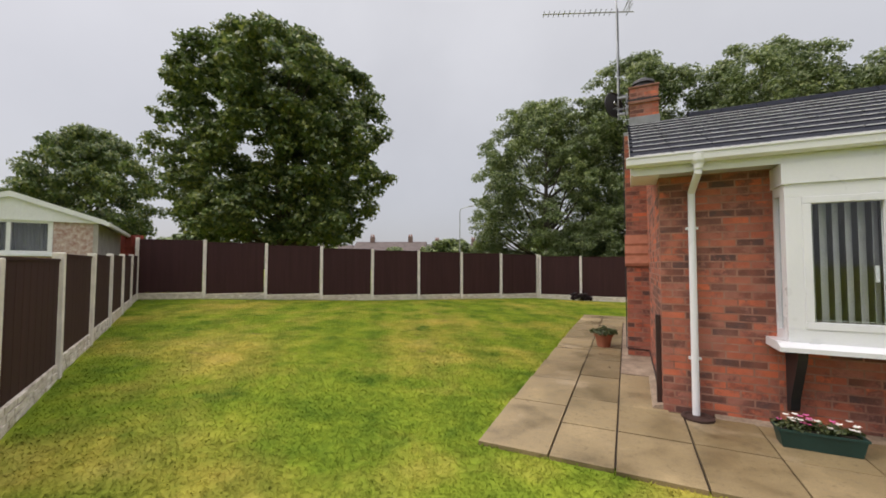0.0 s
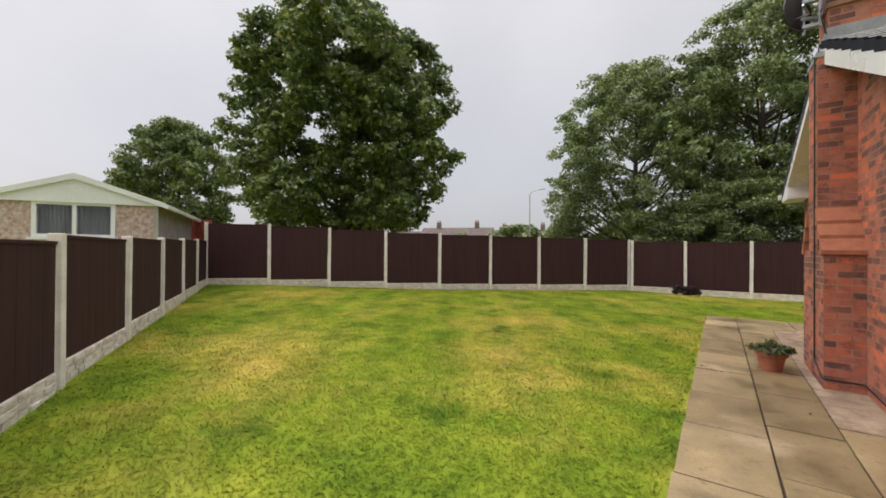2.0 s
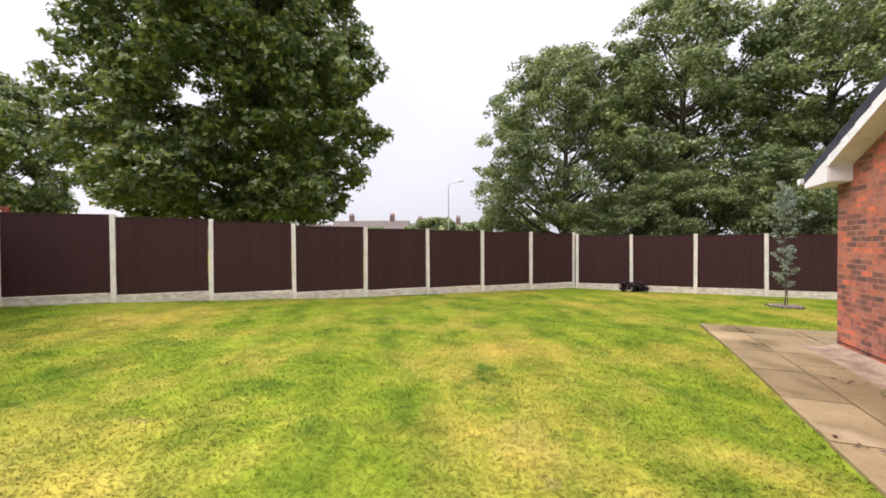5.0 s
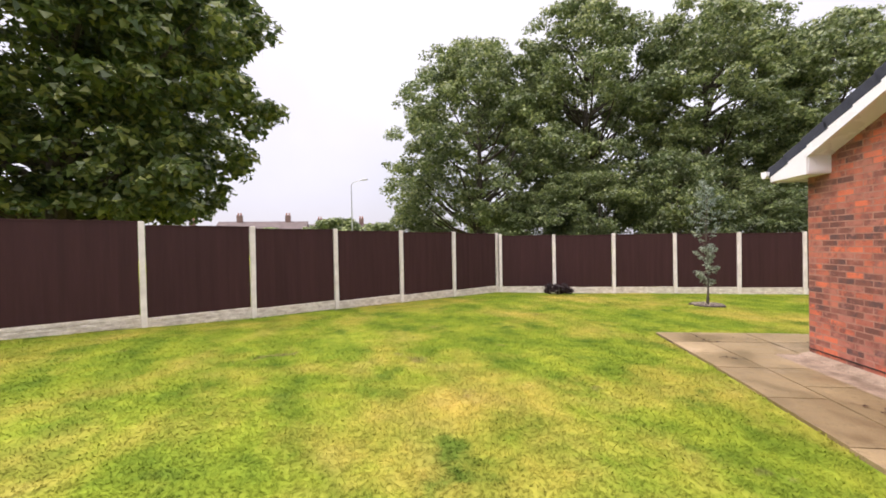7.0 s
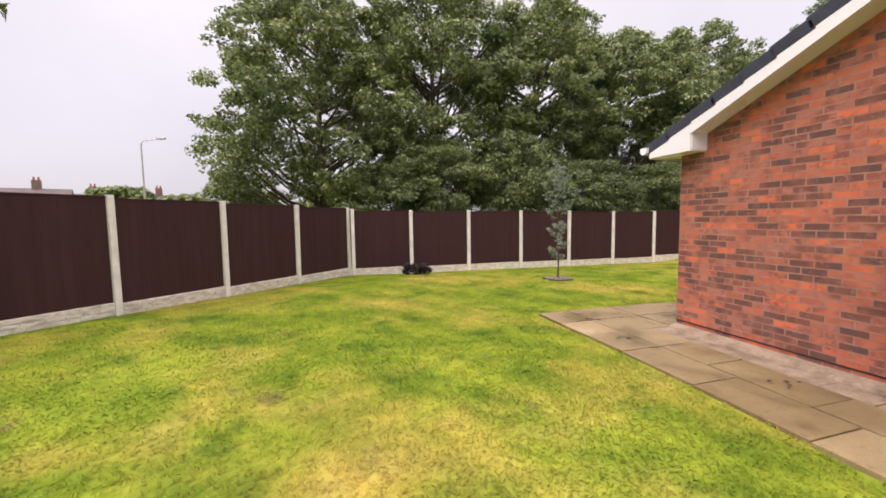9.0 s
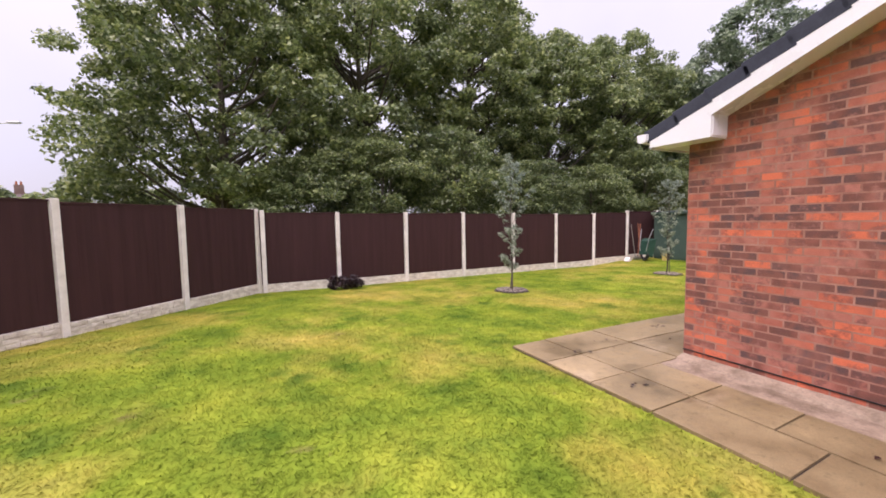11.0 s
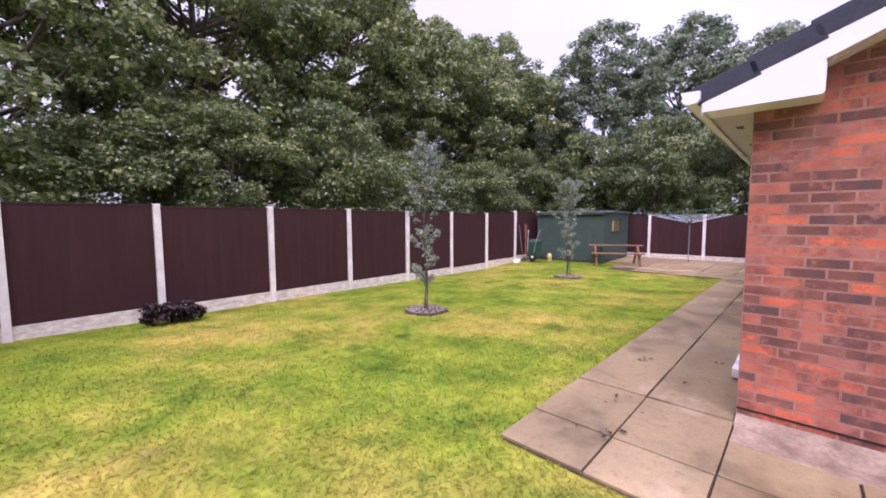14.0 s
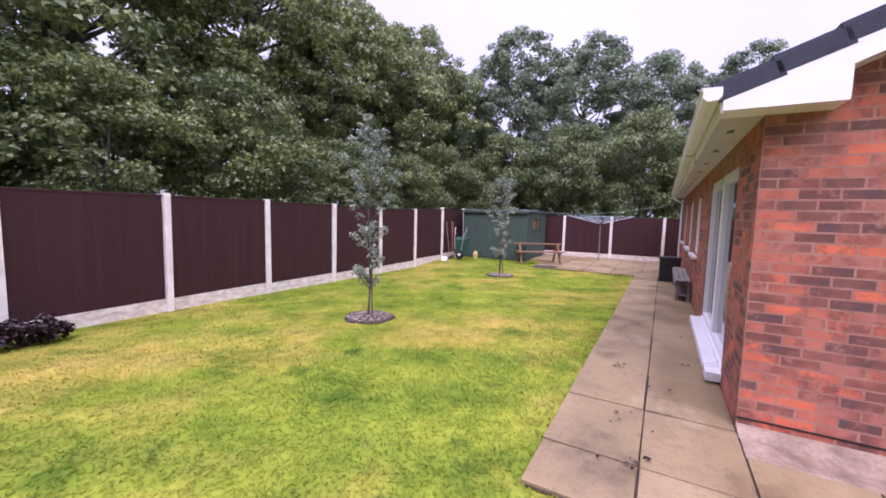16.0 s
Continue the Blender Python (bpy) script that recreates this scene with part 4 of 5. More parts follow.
tagged(part("cable", hose, BLACK, None, m=HOUSE), "thin black aerial cable clipped to brickwork", "cable")


# ---- trees ----
def leaves(rng, centres, radii, n, size, droop=0.25, corners=4):
    """Leaf blades scattered through clumps: arrays of corners, three or four a leaf."""
    w = radii ** 2
    pick = rng.choice(len(centres), n, p=w / w.sum())
    d = rng.normal(size=(n, 3))
    d /= np.linalg.norm(d, axis=1)[:, None]
    d[:, 2] = np.where(rng.random(n) < 0.4, np.abs(d[:, 2]), d[:, 2])
    r = radii[pick] * (0.25 + 0.95 * rng.random(n) ** 0.6)
    at = centres[pick] + d * r[:, None] * np.array([1.1, 1.1, 0.72])
    nrm = d * 0.6 + rng.normal(size=(n, 3)) * 0.5 + np.array([0, 0, 0.5])
    nrm /= np.linalg.norm(nrm, axis=1)[:, None]
    tip = np.cross(nrm, rng.normal(size=(n, 3)))
    tip[:, 2] -= droop
    tip -= (tip * nrm).sum(1)[:, None] * nrm
    tip /= np.linalg.norm(tip, axis=1)[:, None] + 1e-6
    side = np.cross(nrm, tip)
    s = (size * rng.uniform(0.55, 1.3, n))[:, None]
    if corners == 3:
        return np.stack([at - tip * s * 0.45 - side * s * 0.5, at - tip * s * 0.3 + side * s * 0.5, at + tip * s * 0.6], 1).reshape(-1, 3)
    a = at - tip * s * 0.5
    c = at + tip * s * 0.5
    b = at + side * s * 0.42 + nrm * s * 0.14
    e = at - side * s * 0.42 + nrm * s * 0.14
    return np.stack([a, b, c, e], 1).reshape(-1, 3)


def crown_clumps(rng, rx, ry, z0, z1, count, shape, lump, holes=0.0):
    """Clumps filling a crown between heights z0 and z1; shape(h) is its relative width at relative height h."""
    out, rad = [], []
    ph = rng.uniform(0, 6.28, 6)
    while len(out) < count:
        h = rng.random()
        a = rng.uniform(0, 2 * np.pi)
        edge = shape(h) * (1 + 0.16 * math.sin(3 * a + ph[0] + 4 * h) + 0.12 * math.sin(5 * a + ph[1] - 6 * h) + 0.08 * math.sin(8 * a + ph[2] + 9 * h))
        f = edge * rng.random() ** 0.33
        if rng.random() > shape(h) + 0.15:
            continue
        out.append((rx * f * math.cos(a), ry * f * math.sin(a), z0 + (z1 - z0) * h))
        rad.append(lump * rng.uniform(0.6, 1.3) * (0.75 if f > 0.8 * edge else 1.0))
    out, rad = np.array(out), np.array(rad)
    gap = np.sort(np.linalg.norm(out[:, None] - out[None], axis=2), axis=1)[:, 3]
    keep = gap < 2.3 * lump
    if holes:
        keep &= np.array([noise.noise(Vector(p) * 0.5) for p in out]) > -holes
    return out[keep], rad[keep]


def tree_meshes(seed, rx, ry, z0, z1, trunk_r, n, size, mat, count=90, shape=None, lump=1.0, inner=0.35, holes=0.0):
    rng = np.random.default_rng(seed)
    shape = shape or (lambda h: max(0.0, 1 - abs(h - 0.4) ** 2.2 / (0.62 ** 2.2)) ** 0.55)
    cs, rs = crown_clumps(rng, rx, ry, z0, z1, count, shape, lump, holes)
    v = leaves(rng, cs, rs, n, size, corners=3)
    crown = raw_mesh("crown", v, np.arange(len(v)).reshape(-1, 3), mat, 3)
    bm = bmesh.new()
    top = z0 + (z1 - z0) * 0.75
    lean = rng.uniform(-0.3, 0.3, 2)
    spine = [(lean[0] * k / 6 * 1.2, lean[1] * k / 6 * 1.2, -0.3 + (top + 0.3) * k / 6) for k in range(7)]
    tube(bm, spine, [trunk_r * (1.25 if k == 0 else 1 - 0.14 * k) for k in range(7)], 10)
    trunk = mesh_of(bm, "trunk", BARK)
    limbs = []
    order = np.argsort(-rs)[: max(8, int(len(rs) * inner))]
    for i in order:
        c = cs[i]
        hz = max(z0 * 0.7, c[2] - 0.55 * math.hypot(c[0], c[1]) - 0.6)
        k = min(max((hz + 0.3) / (top + 0.3), 0.02), 0.97)
        p0 = Vector((lean[0] * k * 1.2, lean[1] * k * 1.2, -0.3 + (top + 0.3) * k))
        p2 = Vector(c)
        p1 = p0.lerp(p2, 0.5) + Vector((0, 0, -0.08 * (p2 - p0).length))
        r = trunk_r * (0.16 + 0.26 * (1 - k))
        bm = bmesh.new()
        tube(bm, [p0, p0.lerp(p1, 0.6), p1, p1.lerp(p2, 0.6), p2], [r, r * 0.8, r * 0.6, r * 0.42, r * 0.2], 6)
        limbs.append(mesh_of(bm, "limb", BARK))
    return trunk, limbs, crown


def tree(meshes, x, y, label, scale=(1, 1, 1), turn=0.0, group="", name="tree"):
    trunk, limbs, crown = meshes
    t = thing(name, pose(x, y, gz(x) if x > -16 else gz(-16), 0, 0, turn) @ Matrix.Diagonal((*scale, 1)), label, "tree", group)
    part("trunk", trunk, None, t)
    for me in limbs:
        part("limb", me, None, t)
    part("crown", crown, None, t)
    return t


def syc_shape(h):
    return max(0.0, min(1.0, 0.74 + 0.9 * h)) * (1.0 if h < 0.55 else max(0.0, 1 - ((h - 0.55) / 0.46) ** 2.6) ** 0.6)


def low_shape(h):
    return (0.86 + 0.3 * h if h < 0.4 else 1.0) * max(0.0, 1 - max(0.0, (h - 0.35) / 0.67) ** 2.0) ** 0.6


syc = tree_meshes(11, 5.0, 5.0, 2.2, 12.3, 0.34, 130000, 0.175, LEAF_SYC, 1050, syc_shape, 0.47, 0.06)
tree(syc, -15.2, 14.2, "tall broad sycamore in full dark green leaf behind a fence")
belt_a = tree_meshes(21, 5.0, 4.6, 2.2, 11.6, 0.28, 86000, 0.130, LEAF_BELT, 900, low_shape, 0.43, 0.10, 0.34)
belt_c = tree_meshes(27, 5.0, 4.6, 2.5, 11.6, 0.26, 86000, 0.130, LEAF_BELT, 900, low_shape, 0.43, 0.08, 0.36)
belt_b = tree_meshes(22, 4.7, 4.4, 2.2, 13.0, 0.30, 90000, 0.130, LEAF_BELT, 950, low_shape, 0.43, 0.10, 0.34)
grey_a = tree_meshes(23, 3.9, 3.9, 1.2, 12.6, 0.24, 65000, 0.135, LEAF_GREY, 620, low_shape, 0.43, 0.1, 0.35)
bush = tree_meshes(24, 2.6, 2.0, 0.4, 4.6, 0.10, 36000, 0.078, LEAF_SHRUB, 190, low_shape, 0.36, 0.2)
small = tree_meshes(25, 4.3, 4.0, 1.0, 9.0, 0.22, 60000, 0.17, LEAF_SYC, 420, low_shape, 0.55, 0.2)
belt_label = "leafy lime tree with visible limbs in a belt behind a fence"
for meshes, x, y, sc, turn in ((belt_c, -4.0, 25.2, 1.0, 0), (belt_b, 1.6, 25.8, 1.05, 70), (belt_b, 7.2, 25.4, 1.02, 200), (belt_a, 12.6, 25.4, 1.02, 130),
                               (belt_b, 18.0, 25.2, 1.0, 300), (belt_a, 23.6, 26.5, 1.05, 30)):
    tree(meshes, x, y, belt_label, (sc, sc, sc), turn, "tree belt")
for x, y, sc, turn in ((22.0, 19.4, 1.05, 0), (25.0, 15.6, 1.08, 90), (26.5, 11.0, 0.98, 180), (26.0, 6.4, 0.93, 310), (24.5, 2.0, 0.85, 250)):
    tree(grey_a, x, y, "grey-green leafy tree beyond a patio fence", (sc, sc, sc), turn, "trees beyond the patio")
for k, (x, y) in enumerate(((0.6, 21.2), (3.8, 21.0), (7.2, 20.9), (10.8, 20.8), (14.4, 20.9), (18.0, 18.6), (18.2, 15.2), (18.4, 11.8), (18.6, 8.4))):
    tree(bush, x, y, "dense green shrub growing up behind a fence", (1, 1, 0.95 + 0.13 * math.sin(k * 1.9)) if k < 5 else (1.15, 1.25, 1.4 + 0.1 * math.sin(k)), k * 77.0, "shrubs behind the fence", "shrub")
for k, (x, y, w, h) in enumerate(((-7.2, 24.6, 0.8, 0.62), (-1.6, 22.0, 1.0, 0.80))):
    tree(bush, x, y, "dense green shrub growing up behind a fence", (w, w, h), 50 + k * 101.0, "shrubs behind the fence", "shrub")
tree(small, -28.2, 12.2, "round dark green tree beyond a neighbouring garage", (0.84, 0.84, 0.98))
tree(small, -33.0, 10.4, "round dark green tree beyond a neighbouring garage", (0.36, 0.36, 0.6), 140)


# ---- saplings in the lawn ----
def sapling(x, y, seed, h, label):
    rng = np.random.default_rng(seed)
    t = thing("sapling", pose(x, y, gz(x)), label, "tree", "young trees in the lawn")
    rim = [(0.39 * (1 + 0.05 * math.sin(5 * q) + 0.03 * math.sin(11 * q)), q) for q in (2 * math.pi * k / 26 for k in range(26))]
    bed = bmesh.new()
    low = [bed.verts.new((r * math.cos(q), r * math.sin(q), -0.02)) for r, q in rim]
    mid = [bed.verts.new((r * 0.93 * math.cos(q), r * 0.93 * math.sin(q), 0.016)) for r, q in rim]
    top = bed.verts.new((0, 0, 0.03))
    for k in range(26):
        j = (k + 1) % 26
        bed.faces.new((low[k], low[j], mid[j], mid[k]))
        bed.faces.new((mid[k], mid[j], top))
    part("bed", bed, SOIL, t, "round bed of dark soil and bark")
    n = 240
    rad, q = 0.33 * np.sqrt(rng.random(n)), rng.uniform(0, 6.28, n)
    size = rng.uniform(0.009, 0.022, n)
    at = np.c_[rad * np.cos(q), rad * np.sin(q), 0.028 - 0.03 * rad]
    corner = np.array([(1, 0, 0), (0, 1, 0), (-1, 0, 0), (0, -1, 0), (0, 0, 0.7), (0, 0, -0.7)])
    pv = (at[:, None] + corner[None] * size[:, None, None] * rng.uniform(0.6, 1.2, (n, 6, 1))).reshape(-1, 3)
    tri = np.array([(0, 1, 4), (1, 2, 4), (2, 3, 4), (3, 0, 4), (1, 0, 5), (2, 1, 5), (3, 2, 5), (0, 3, 5)])
    pebbles = part("gravel", raw_mesh("gravel", pv, (np.arange(n)[:, None, None] * 6 + tri[None]).reshape(-1, 3), PEBBLES, 3), None, t)
    pebbles["kind"] = "stuff"
    bm = tube(bmesh.new(), [(0.02 * math.sin(k), 0.02 * math.cos(1.7 * k), h * k / 8) for k in range(9)], [0.017 - 0.0016 * k for k in range(9)], 7)
    part("trunk", bm, BARK, t)
    for dx, dy in ((0.07, 0.05), (-0.02, -0.08)):
        part("stake", tube(bmesh.new(), [(dx, dy, -0.05), (dx * 0.7, dy * 0.7, 1.15)], 0.010, 7), BARK, t)
    cs, rs, tips = [], [], []
    for k in range(34):
        z = 0.42 + 0.12 * (k % 3) if k < 7 else 0.85 + (h - 0.75) * ((k - 7) / 26)
        a = k * 2.4 + rng.uniform(-0.4, 0.4)
        reach = (0.42 if z > 1.3 else 0.24) * rng.uniform(0.45, 1.15) * (1 - 0.6 * max(0, (z - 1.9) / (h - 1.6)))
        p = Vector((math.cos(a) * reach, math.sin(a) * reach, z + reach * 1.15))
        tips.append((Vector((0, 0, z)), p))
        for f in (0.5, 0.8, 1.0):
            cs.append(tuple(Vector((0, 0, z)).lerp(p, f)))
            rs.append(0.07)
    for p0, p1 in tips:
        part("twig", tube(bmesh.new(), [p0, p1], [0.006, 0.003], 5), BARK, t)
    v = leaves(rng, np.array(cs), np.array(rs), 2700, 0.044, 0.5)
    part("leaves", raw_mesh("leaves", v, np.arange(len(v)).reshape(-1, 4), LEAF_SAPLING, 4), None, t)


sapling(1.66, 15.01, 1, 2.7, "slender staked sapling with silvery leaves in a gravel ring")
sapling(7.36, 14.95, 2, 2.45, "slender young tree with silvery green leaves in a lawn")


# ---- low plants ----
def plant(name, x, y, z, label, seed, rx, ry, rz, n, size, mat, stems=12, category="plant"):
    rng = np.random.default_rng(seed)
    t = thing(name, pose(x, y, z), label, category)
    a = rng.uniform(0, 2 * np.pi, 40)
    f = np.sqrt(rng.random(40))
    cs = np.stack([rx * f * np.cos(a), ry * f * np.sin(a), rz * (0.12 + 0.72 * rng.random(40) * (1 - 0.5 * f))], 1)
    for k in range(stems):
        part("stem", tube(bmesh.new(), [(0, 0, 0), tuple(cs[k] * 0.5 + np.array([0, 0, 0.03])), tuple(cs[k])], [0.008, 0.006, 0.003], 5), BARK, t)
    v = leaves(rng, cs, np.full(40, 0.32 * min(rx, ry) + 0.02), n, size, 0.1)
    part("leaves", raw_mesh("leaves", v, np.arange(len(v)).reshape(-1, 4), mat, 4), None, t)
    return t


plant("shrub", -1.40, 17.82, gz(-1.40, 17.82), "low dark purple-leaved shrub against a gravel board", 5, 0.44, 0.18, 0.52, 1900, 0.06, LEAF_PURPLE)


def flower_pot(x, y):
    z = float(gz(x, y)) + 0.014
    t = thing("flower_pot", pose(x, y, z), "terracotta pot with a low green plant on paving", "plant pot")
    part("pot", lathe(bmesh.new(), [(0.105, 0.0), (0.145, 0.19), (0.165, 0.192), (0.168, 0.24), (0.150, 0.242), (0.145, 0.20), (0.02, 0.195)], 28), TERRA, t, "terracotta pot", smooth=False)
    part("soil", lathe(bmesh.new(), [(0.147, 0.196), (0.143, 0.212), (0.02, 0.218)], 20), SOIL, t)
    rng = np.random.default_rng(9)
    a, f = rng.uniform(0, 6.28, 50), np.sqrt(rng.random(50))
    cs = np.stack([0.21 * f * np.cos(a), 0.21 * f * np.sin(a), 0.25 + 0.10 * rng.random(50) * (1.2 - f)], 1)
    v = leaves(rng, cs, np.full(50, 0.05), 1500, 0.032, 0.2)
    part("leaves", raw_mesh("leaves", v, np.arange(len(v)).reshape(-1, 4), LEAF_POT, 4), None, t)


flower_pot(-0.18, 7.62)


def trough(u, v, seed, label):
    at = HOUSE @ Vector((u, v, 0))
    t = thing("flower_trough", HOUSE @ pose(u, v, gz(at.x, at.y) + 0.014), label, "planter", "flower troughs under the window")
    bm = bmesh.new()
    lo = [bm.verts.new(p) for p in ((-0.25, -0.075, 0), (0.25, -0.075, 0), (0.25, 0.075, 0), (-0.25, 0.075, 0))]
    hi = [bm.verts.new(p) for p in ((-0.28, -0.095, 0.155), (0.28, -0.095, 0.155), (0.28, 0.095, 0.155), (-0.28, 0.095, 0.155))]
    inn = [bm.verts.new(p) for p in ((-0.268, -0.083, 0.155), (0.268, -0.083, 0.155), (0.268, 0.083, 0.155), (-0.268, 0.083, 0.155))]
    low = [bm.verts.new(p) for p in ((-0.262, -0.08, 0.125), (0.262, -0.08, 0.125), (0.262, 0.08, 0.125), (-0.262, 0.08, 0.125))]
    bm.faces.new(lo[::-1])
    for i in range(4):
        j = (i + 1) % 4
        bm.faces.new((lo[i], lo[j], hi[j], hi[i]))
        bm.faces.new((hi[i], hi[j], inn[j], inn[i]))
        bm.faces.new((inn[i], inn[j], low[j], low[i]))
    bm.faces.new(low)
    body = part("trough", bm, TROUGH, t, "dark green plastic trough")
    part("rim", boxes((-0.287, 0.287, -0.102, -0.093, 0.14, 0.16), (-0.287, 0.287, 0.093, 0.102, 0.14, 0.16), (-0.287, -0.278, -0.093, 0.093, 0.14, 0.16), (0.278, 0.287, -0.093, 0.093, 0.14, 0.16)), TROUGH, body)
    part("soil", boxes((-0.26, 0.26, -0.079, 0.079, 0.127, 0.138)), SOIL, t)
    rng = np.random.default_rng(seed)
    cs = np.stack([rng.uniform(-0.26, 0.26, 40), rng.uniform(-0.08, 0.08, 40), rng.uniform(0.15, 0.20, 40)], 1)
    q = leaves(rng, cs, np.full(40, 0.035), 900, 0.028, 0.1)
    part("leaves", raw_mesh("leaves", q, np.arange(len(q)).reshape(-1, 4), LEAF_POT, 4), None, t)
    for k in range(26):
        p = Vector((rng.uniform(-0.26, 0.26), rng.uniform(-0.09, 0.07), rng.uniform(0.19, 0.265)))
        bm = bmesh.new()
        c = bm.verts.new(p)
        ring = [bm.verts.new(p + Vector((math.cos(2 * math.pi * i / 10), math.sin(2 * math.pi * i / 10) - 0.3, 0.45)) * (0.030 if i % 2 else 0.018)) for i in range(10)]
        for i in range(10):
            bm.faces.new((c, ring[i], ring[(i + 1) % 10]))
        part("flower", bm, PINK if k % 3 == 0 else WHITEPETAL, t)


trough(1.10, -DEPTH - 0.42, 3, "dark green trough of pink and white flowers on paving")
trough(1.86, -DEPTH - 0.42, 4, "dark green trough of pink and white flowers on paving")


# ---- aerial, dish box ----
def build_aerial():
    t = thing("tv_aerial", HOUSE @ pose(-0.42, RIDGE_V - 0.06, 0), "metal television aerial on a tall mast strapped to a chimney", "aerial")
    part("mast", tube(bmesh.new(), [(0, 0, 4.05), (0, 0, 6.55)], 0.016, 10), METAL, t)
    part("bracket", boxes((-0.02, 0.17, -0.03, 0.03, 4.12, 4.16), (-0.02, 0.17, -0.03, 0.03, 4.42, 4.46), (0.13, 0.155, -0.03, 0.03, 4.1, 4.5), bevel=0.004), METAL, t)
    part("strap", boxes((0.14, 0.63, -0.242, -0.234, 4.26, 4.29), (0.14, 0.148, -0.234, 0.34, 4.26, 4.29)), BLACK, t)
    part("boom", tube(bmesh.new(), [(-1.25, -0.43, 6.10), (0.28, 0.10, 6.04)], 0.012, 8), METAL, t)
    for k in range(14):
        f = k / 13
        p = Vector((-1.23, -0.425, 6.098)).lerp(Vector((-0.10, -0.03, 6.06)), f)
        part("element", tube(bmesh.new(), [p + Vector((0.03, -0.09, 0)), p - Vector((0.03, -0.09, 0))], 0.006, 6), METAL, t)
    ref = bmesh.new()
    for z in (6.04, 6.12, 6.24, 6.33, 6.42):
        tube(ref, [(0.16, 0.16, z), (0.26, -0.16, z)], 0.007, 6)
    tube(ref, [(0.21, 0.0, 6.02), (0.21, 0.0, 6.44)], 0.009, 6)
    part("reflector", ref, METAL, t)
    part("dipole", tube(bmesh.new(), [(0.34, -0.45, 6.22), (0.10, 0.35, 6.22)], 0.008, 6), METAL, t)
    part("cable", tube(bmesh.new(), [(0.02, -0.02, 6.1), (0.025, 0, 5.2), (0.03, -0.02, 4.5), (0.17, -0.26, 4.34), (0.10, -0.30, 4.1), (0.15, -0.26, 3.9)], 0.007, 6), BLACK, t)
    d = thing("satellite_dish", HOUSE @ pose(-0.54, RIDGE_V - 0.10, 4.24, 0, 0, 20), "dark satellite dish seen edge on, fixed to a chimney", "satellite dish")
    part("dish", lathe(bmesh.new(), [(0.23, 0.06), (0.225, 0.075), (0.14, 0.03), (0.05, 0.0), (0.04, -0.015), (0.14, 0.008)], 26), BLACK, d, m=pose(0, 0, 0.06, 90, 0, 30))
    part("arm", tube(bmesh.new(), [(0, 0, 0), (0.06, -0.22, -0.05), (-0.06, -0.34, 0.0)], 0.012, 8), METAL, d)
    part("mount", boxes((0.02, 0.27, -0.02, 0.02, -0.02, 0.02), bevel=0.004), METAL, d)


build_aerial()


# ---- neighbouring garage ----
def build_garage():
    m = Matrix.Identity(4)
    for i in range(3):
        m[i][0], m[i][1] = (-LD.y, LD.x, 0)[i], -LD[i]
    m.translation = (-12.61, 2.65, 0.20)
    t = thing("garage", m, "pebble-dashed prefabricated garage with a white gable behind a fence", "garage")
    W, L, E, A = 2.82, 4.40, 2.20, 2.70
    for spec in ((0.0, 0.72, 0, 0.08, -0.3, E), (2.08, W, 0, 0.08, -0.3, E), (0.72, 2.08, 0, 0.08, -0.3, 1.45)):
        part("front_panel", boxes(spec), PEBBLE, t, "pebble-dashed concrete panel")
    part("side_wall", boxes((0, 0.08, 0.08, L, -0.3, E)), RENDER_GREY, t)
    part("side_wall", boxes((W - 0.08, W, 0.08, L, -0.3, E)), RENDER_GREY, t)
    part("rear_wall", boxes((0.08, W - 0.08, L - 0.08, L, -0.3, E)), RENDER_GREY, t)
    for a in (-0.03, W - 0.06):
        part("corner_strip", boxes((a, a + 0.09, -0.03, 0.0, -0.3, E)), RENDER_GREY, t)
    g = prism(bmesh.new(), [(-0.1, E), (W / 2, A), (W + 0.1, E), (W + 0.1, E - 0.02), (-0.1, E - 0.02)], -0.05, 0.0)
    part("gable_cladding", g, WHITEPAINT, t, "white board gable")
    for a, b in ((-0.18, W / 2), (W + 0.18, W / 2)):
        rf = prism(bmesh.new(), [(a, E - 0.03), (b, A + 0.03), (b, A + 0.09), (a, E + 0.03)], -0.02, L + 0.25)
        part("roof_sheet", rf, RENDER_GREY, t, "grey corrugated roof sheet")
        tr = prism(bmesh.new(), [(a, E - 0.06), (b, A - 0.02), (b, A + 0.10), (a, E + 0.05)], -0.10, -0.062)
        part("bargeboard", tr, WHITEPAINT, t)
    part("gutter", boxes((W + 0.16, W + 0.24, -0.1, L + 0.25, E - 0.07, E + 0.02), bevel=0.01), WHITEPAINT, t)
    w = part("window", boxes((0.72, 2.08, -0.02, 0.06, 1.45, 1.52), (0.72, 2.08, -0.02, 0.06, 2.13, E), (0.72, 0.80, -0.02, 0.06, 1.52, 2.13), (2.00, 2.08, -0.02, 0.06, 1.52, 2.13), (1.36, 1.43, -0.02, 0.06, 1.52, 2.13), bevel=0.004), WHITEPAINT, t, "white-framed window with grey net curtains")
    for a, b in ((0.80, 1.36), (1.43, 2.00)):
        p = part("pane", boxes((a, b, 0.015, 0.023, 1.52, 2.13)), GLASS, w)
        p.visible_shadow = False
        cur = bmesh.new()
        n = 40
        pts = [(a + (b - a) * i / n, 0.10 + 0.018 * math.sin(i * 1.3)) for i in range(n + 1)]
        lo = [cur.verts.new((x, y, 1.46)) for x, y in pts]
        hi = [cur.verts.new((x, y, 2.15)) for x, y in pts]
        for i in range(n):
            cur.faces.new((lo[i], lo[i + 1], hi[i + 1], hi[i]))
        part("curtain", cur, CURTAIN, w)
    part("sill", boxes((0.67, 2.13, -0.07, 0.0, 1.40, 1.45), bevel=0.005), WHITEPAINT, w)


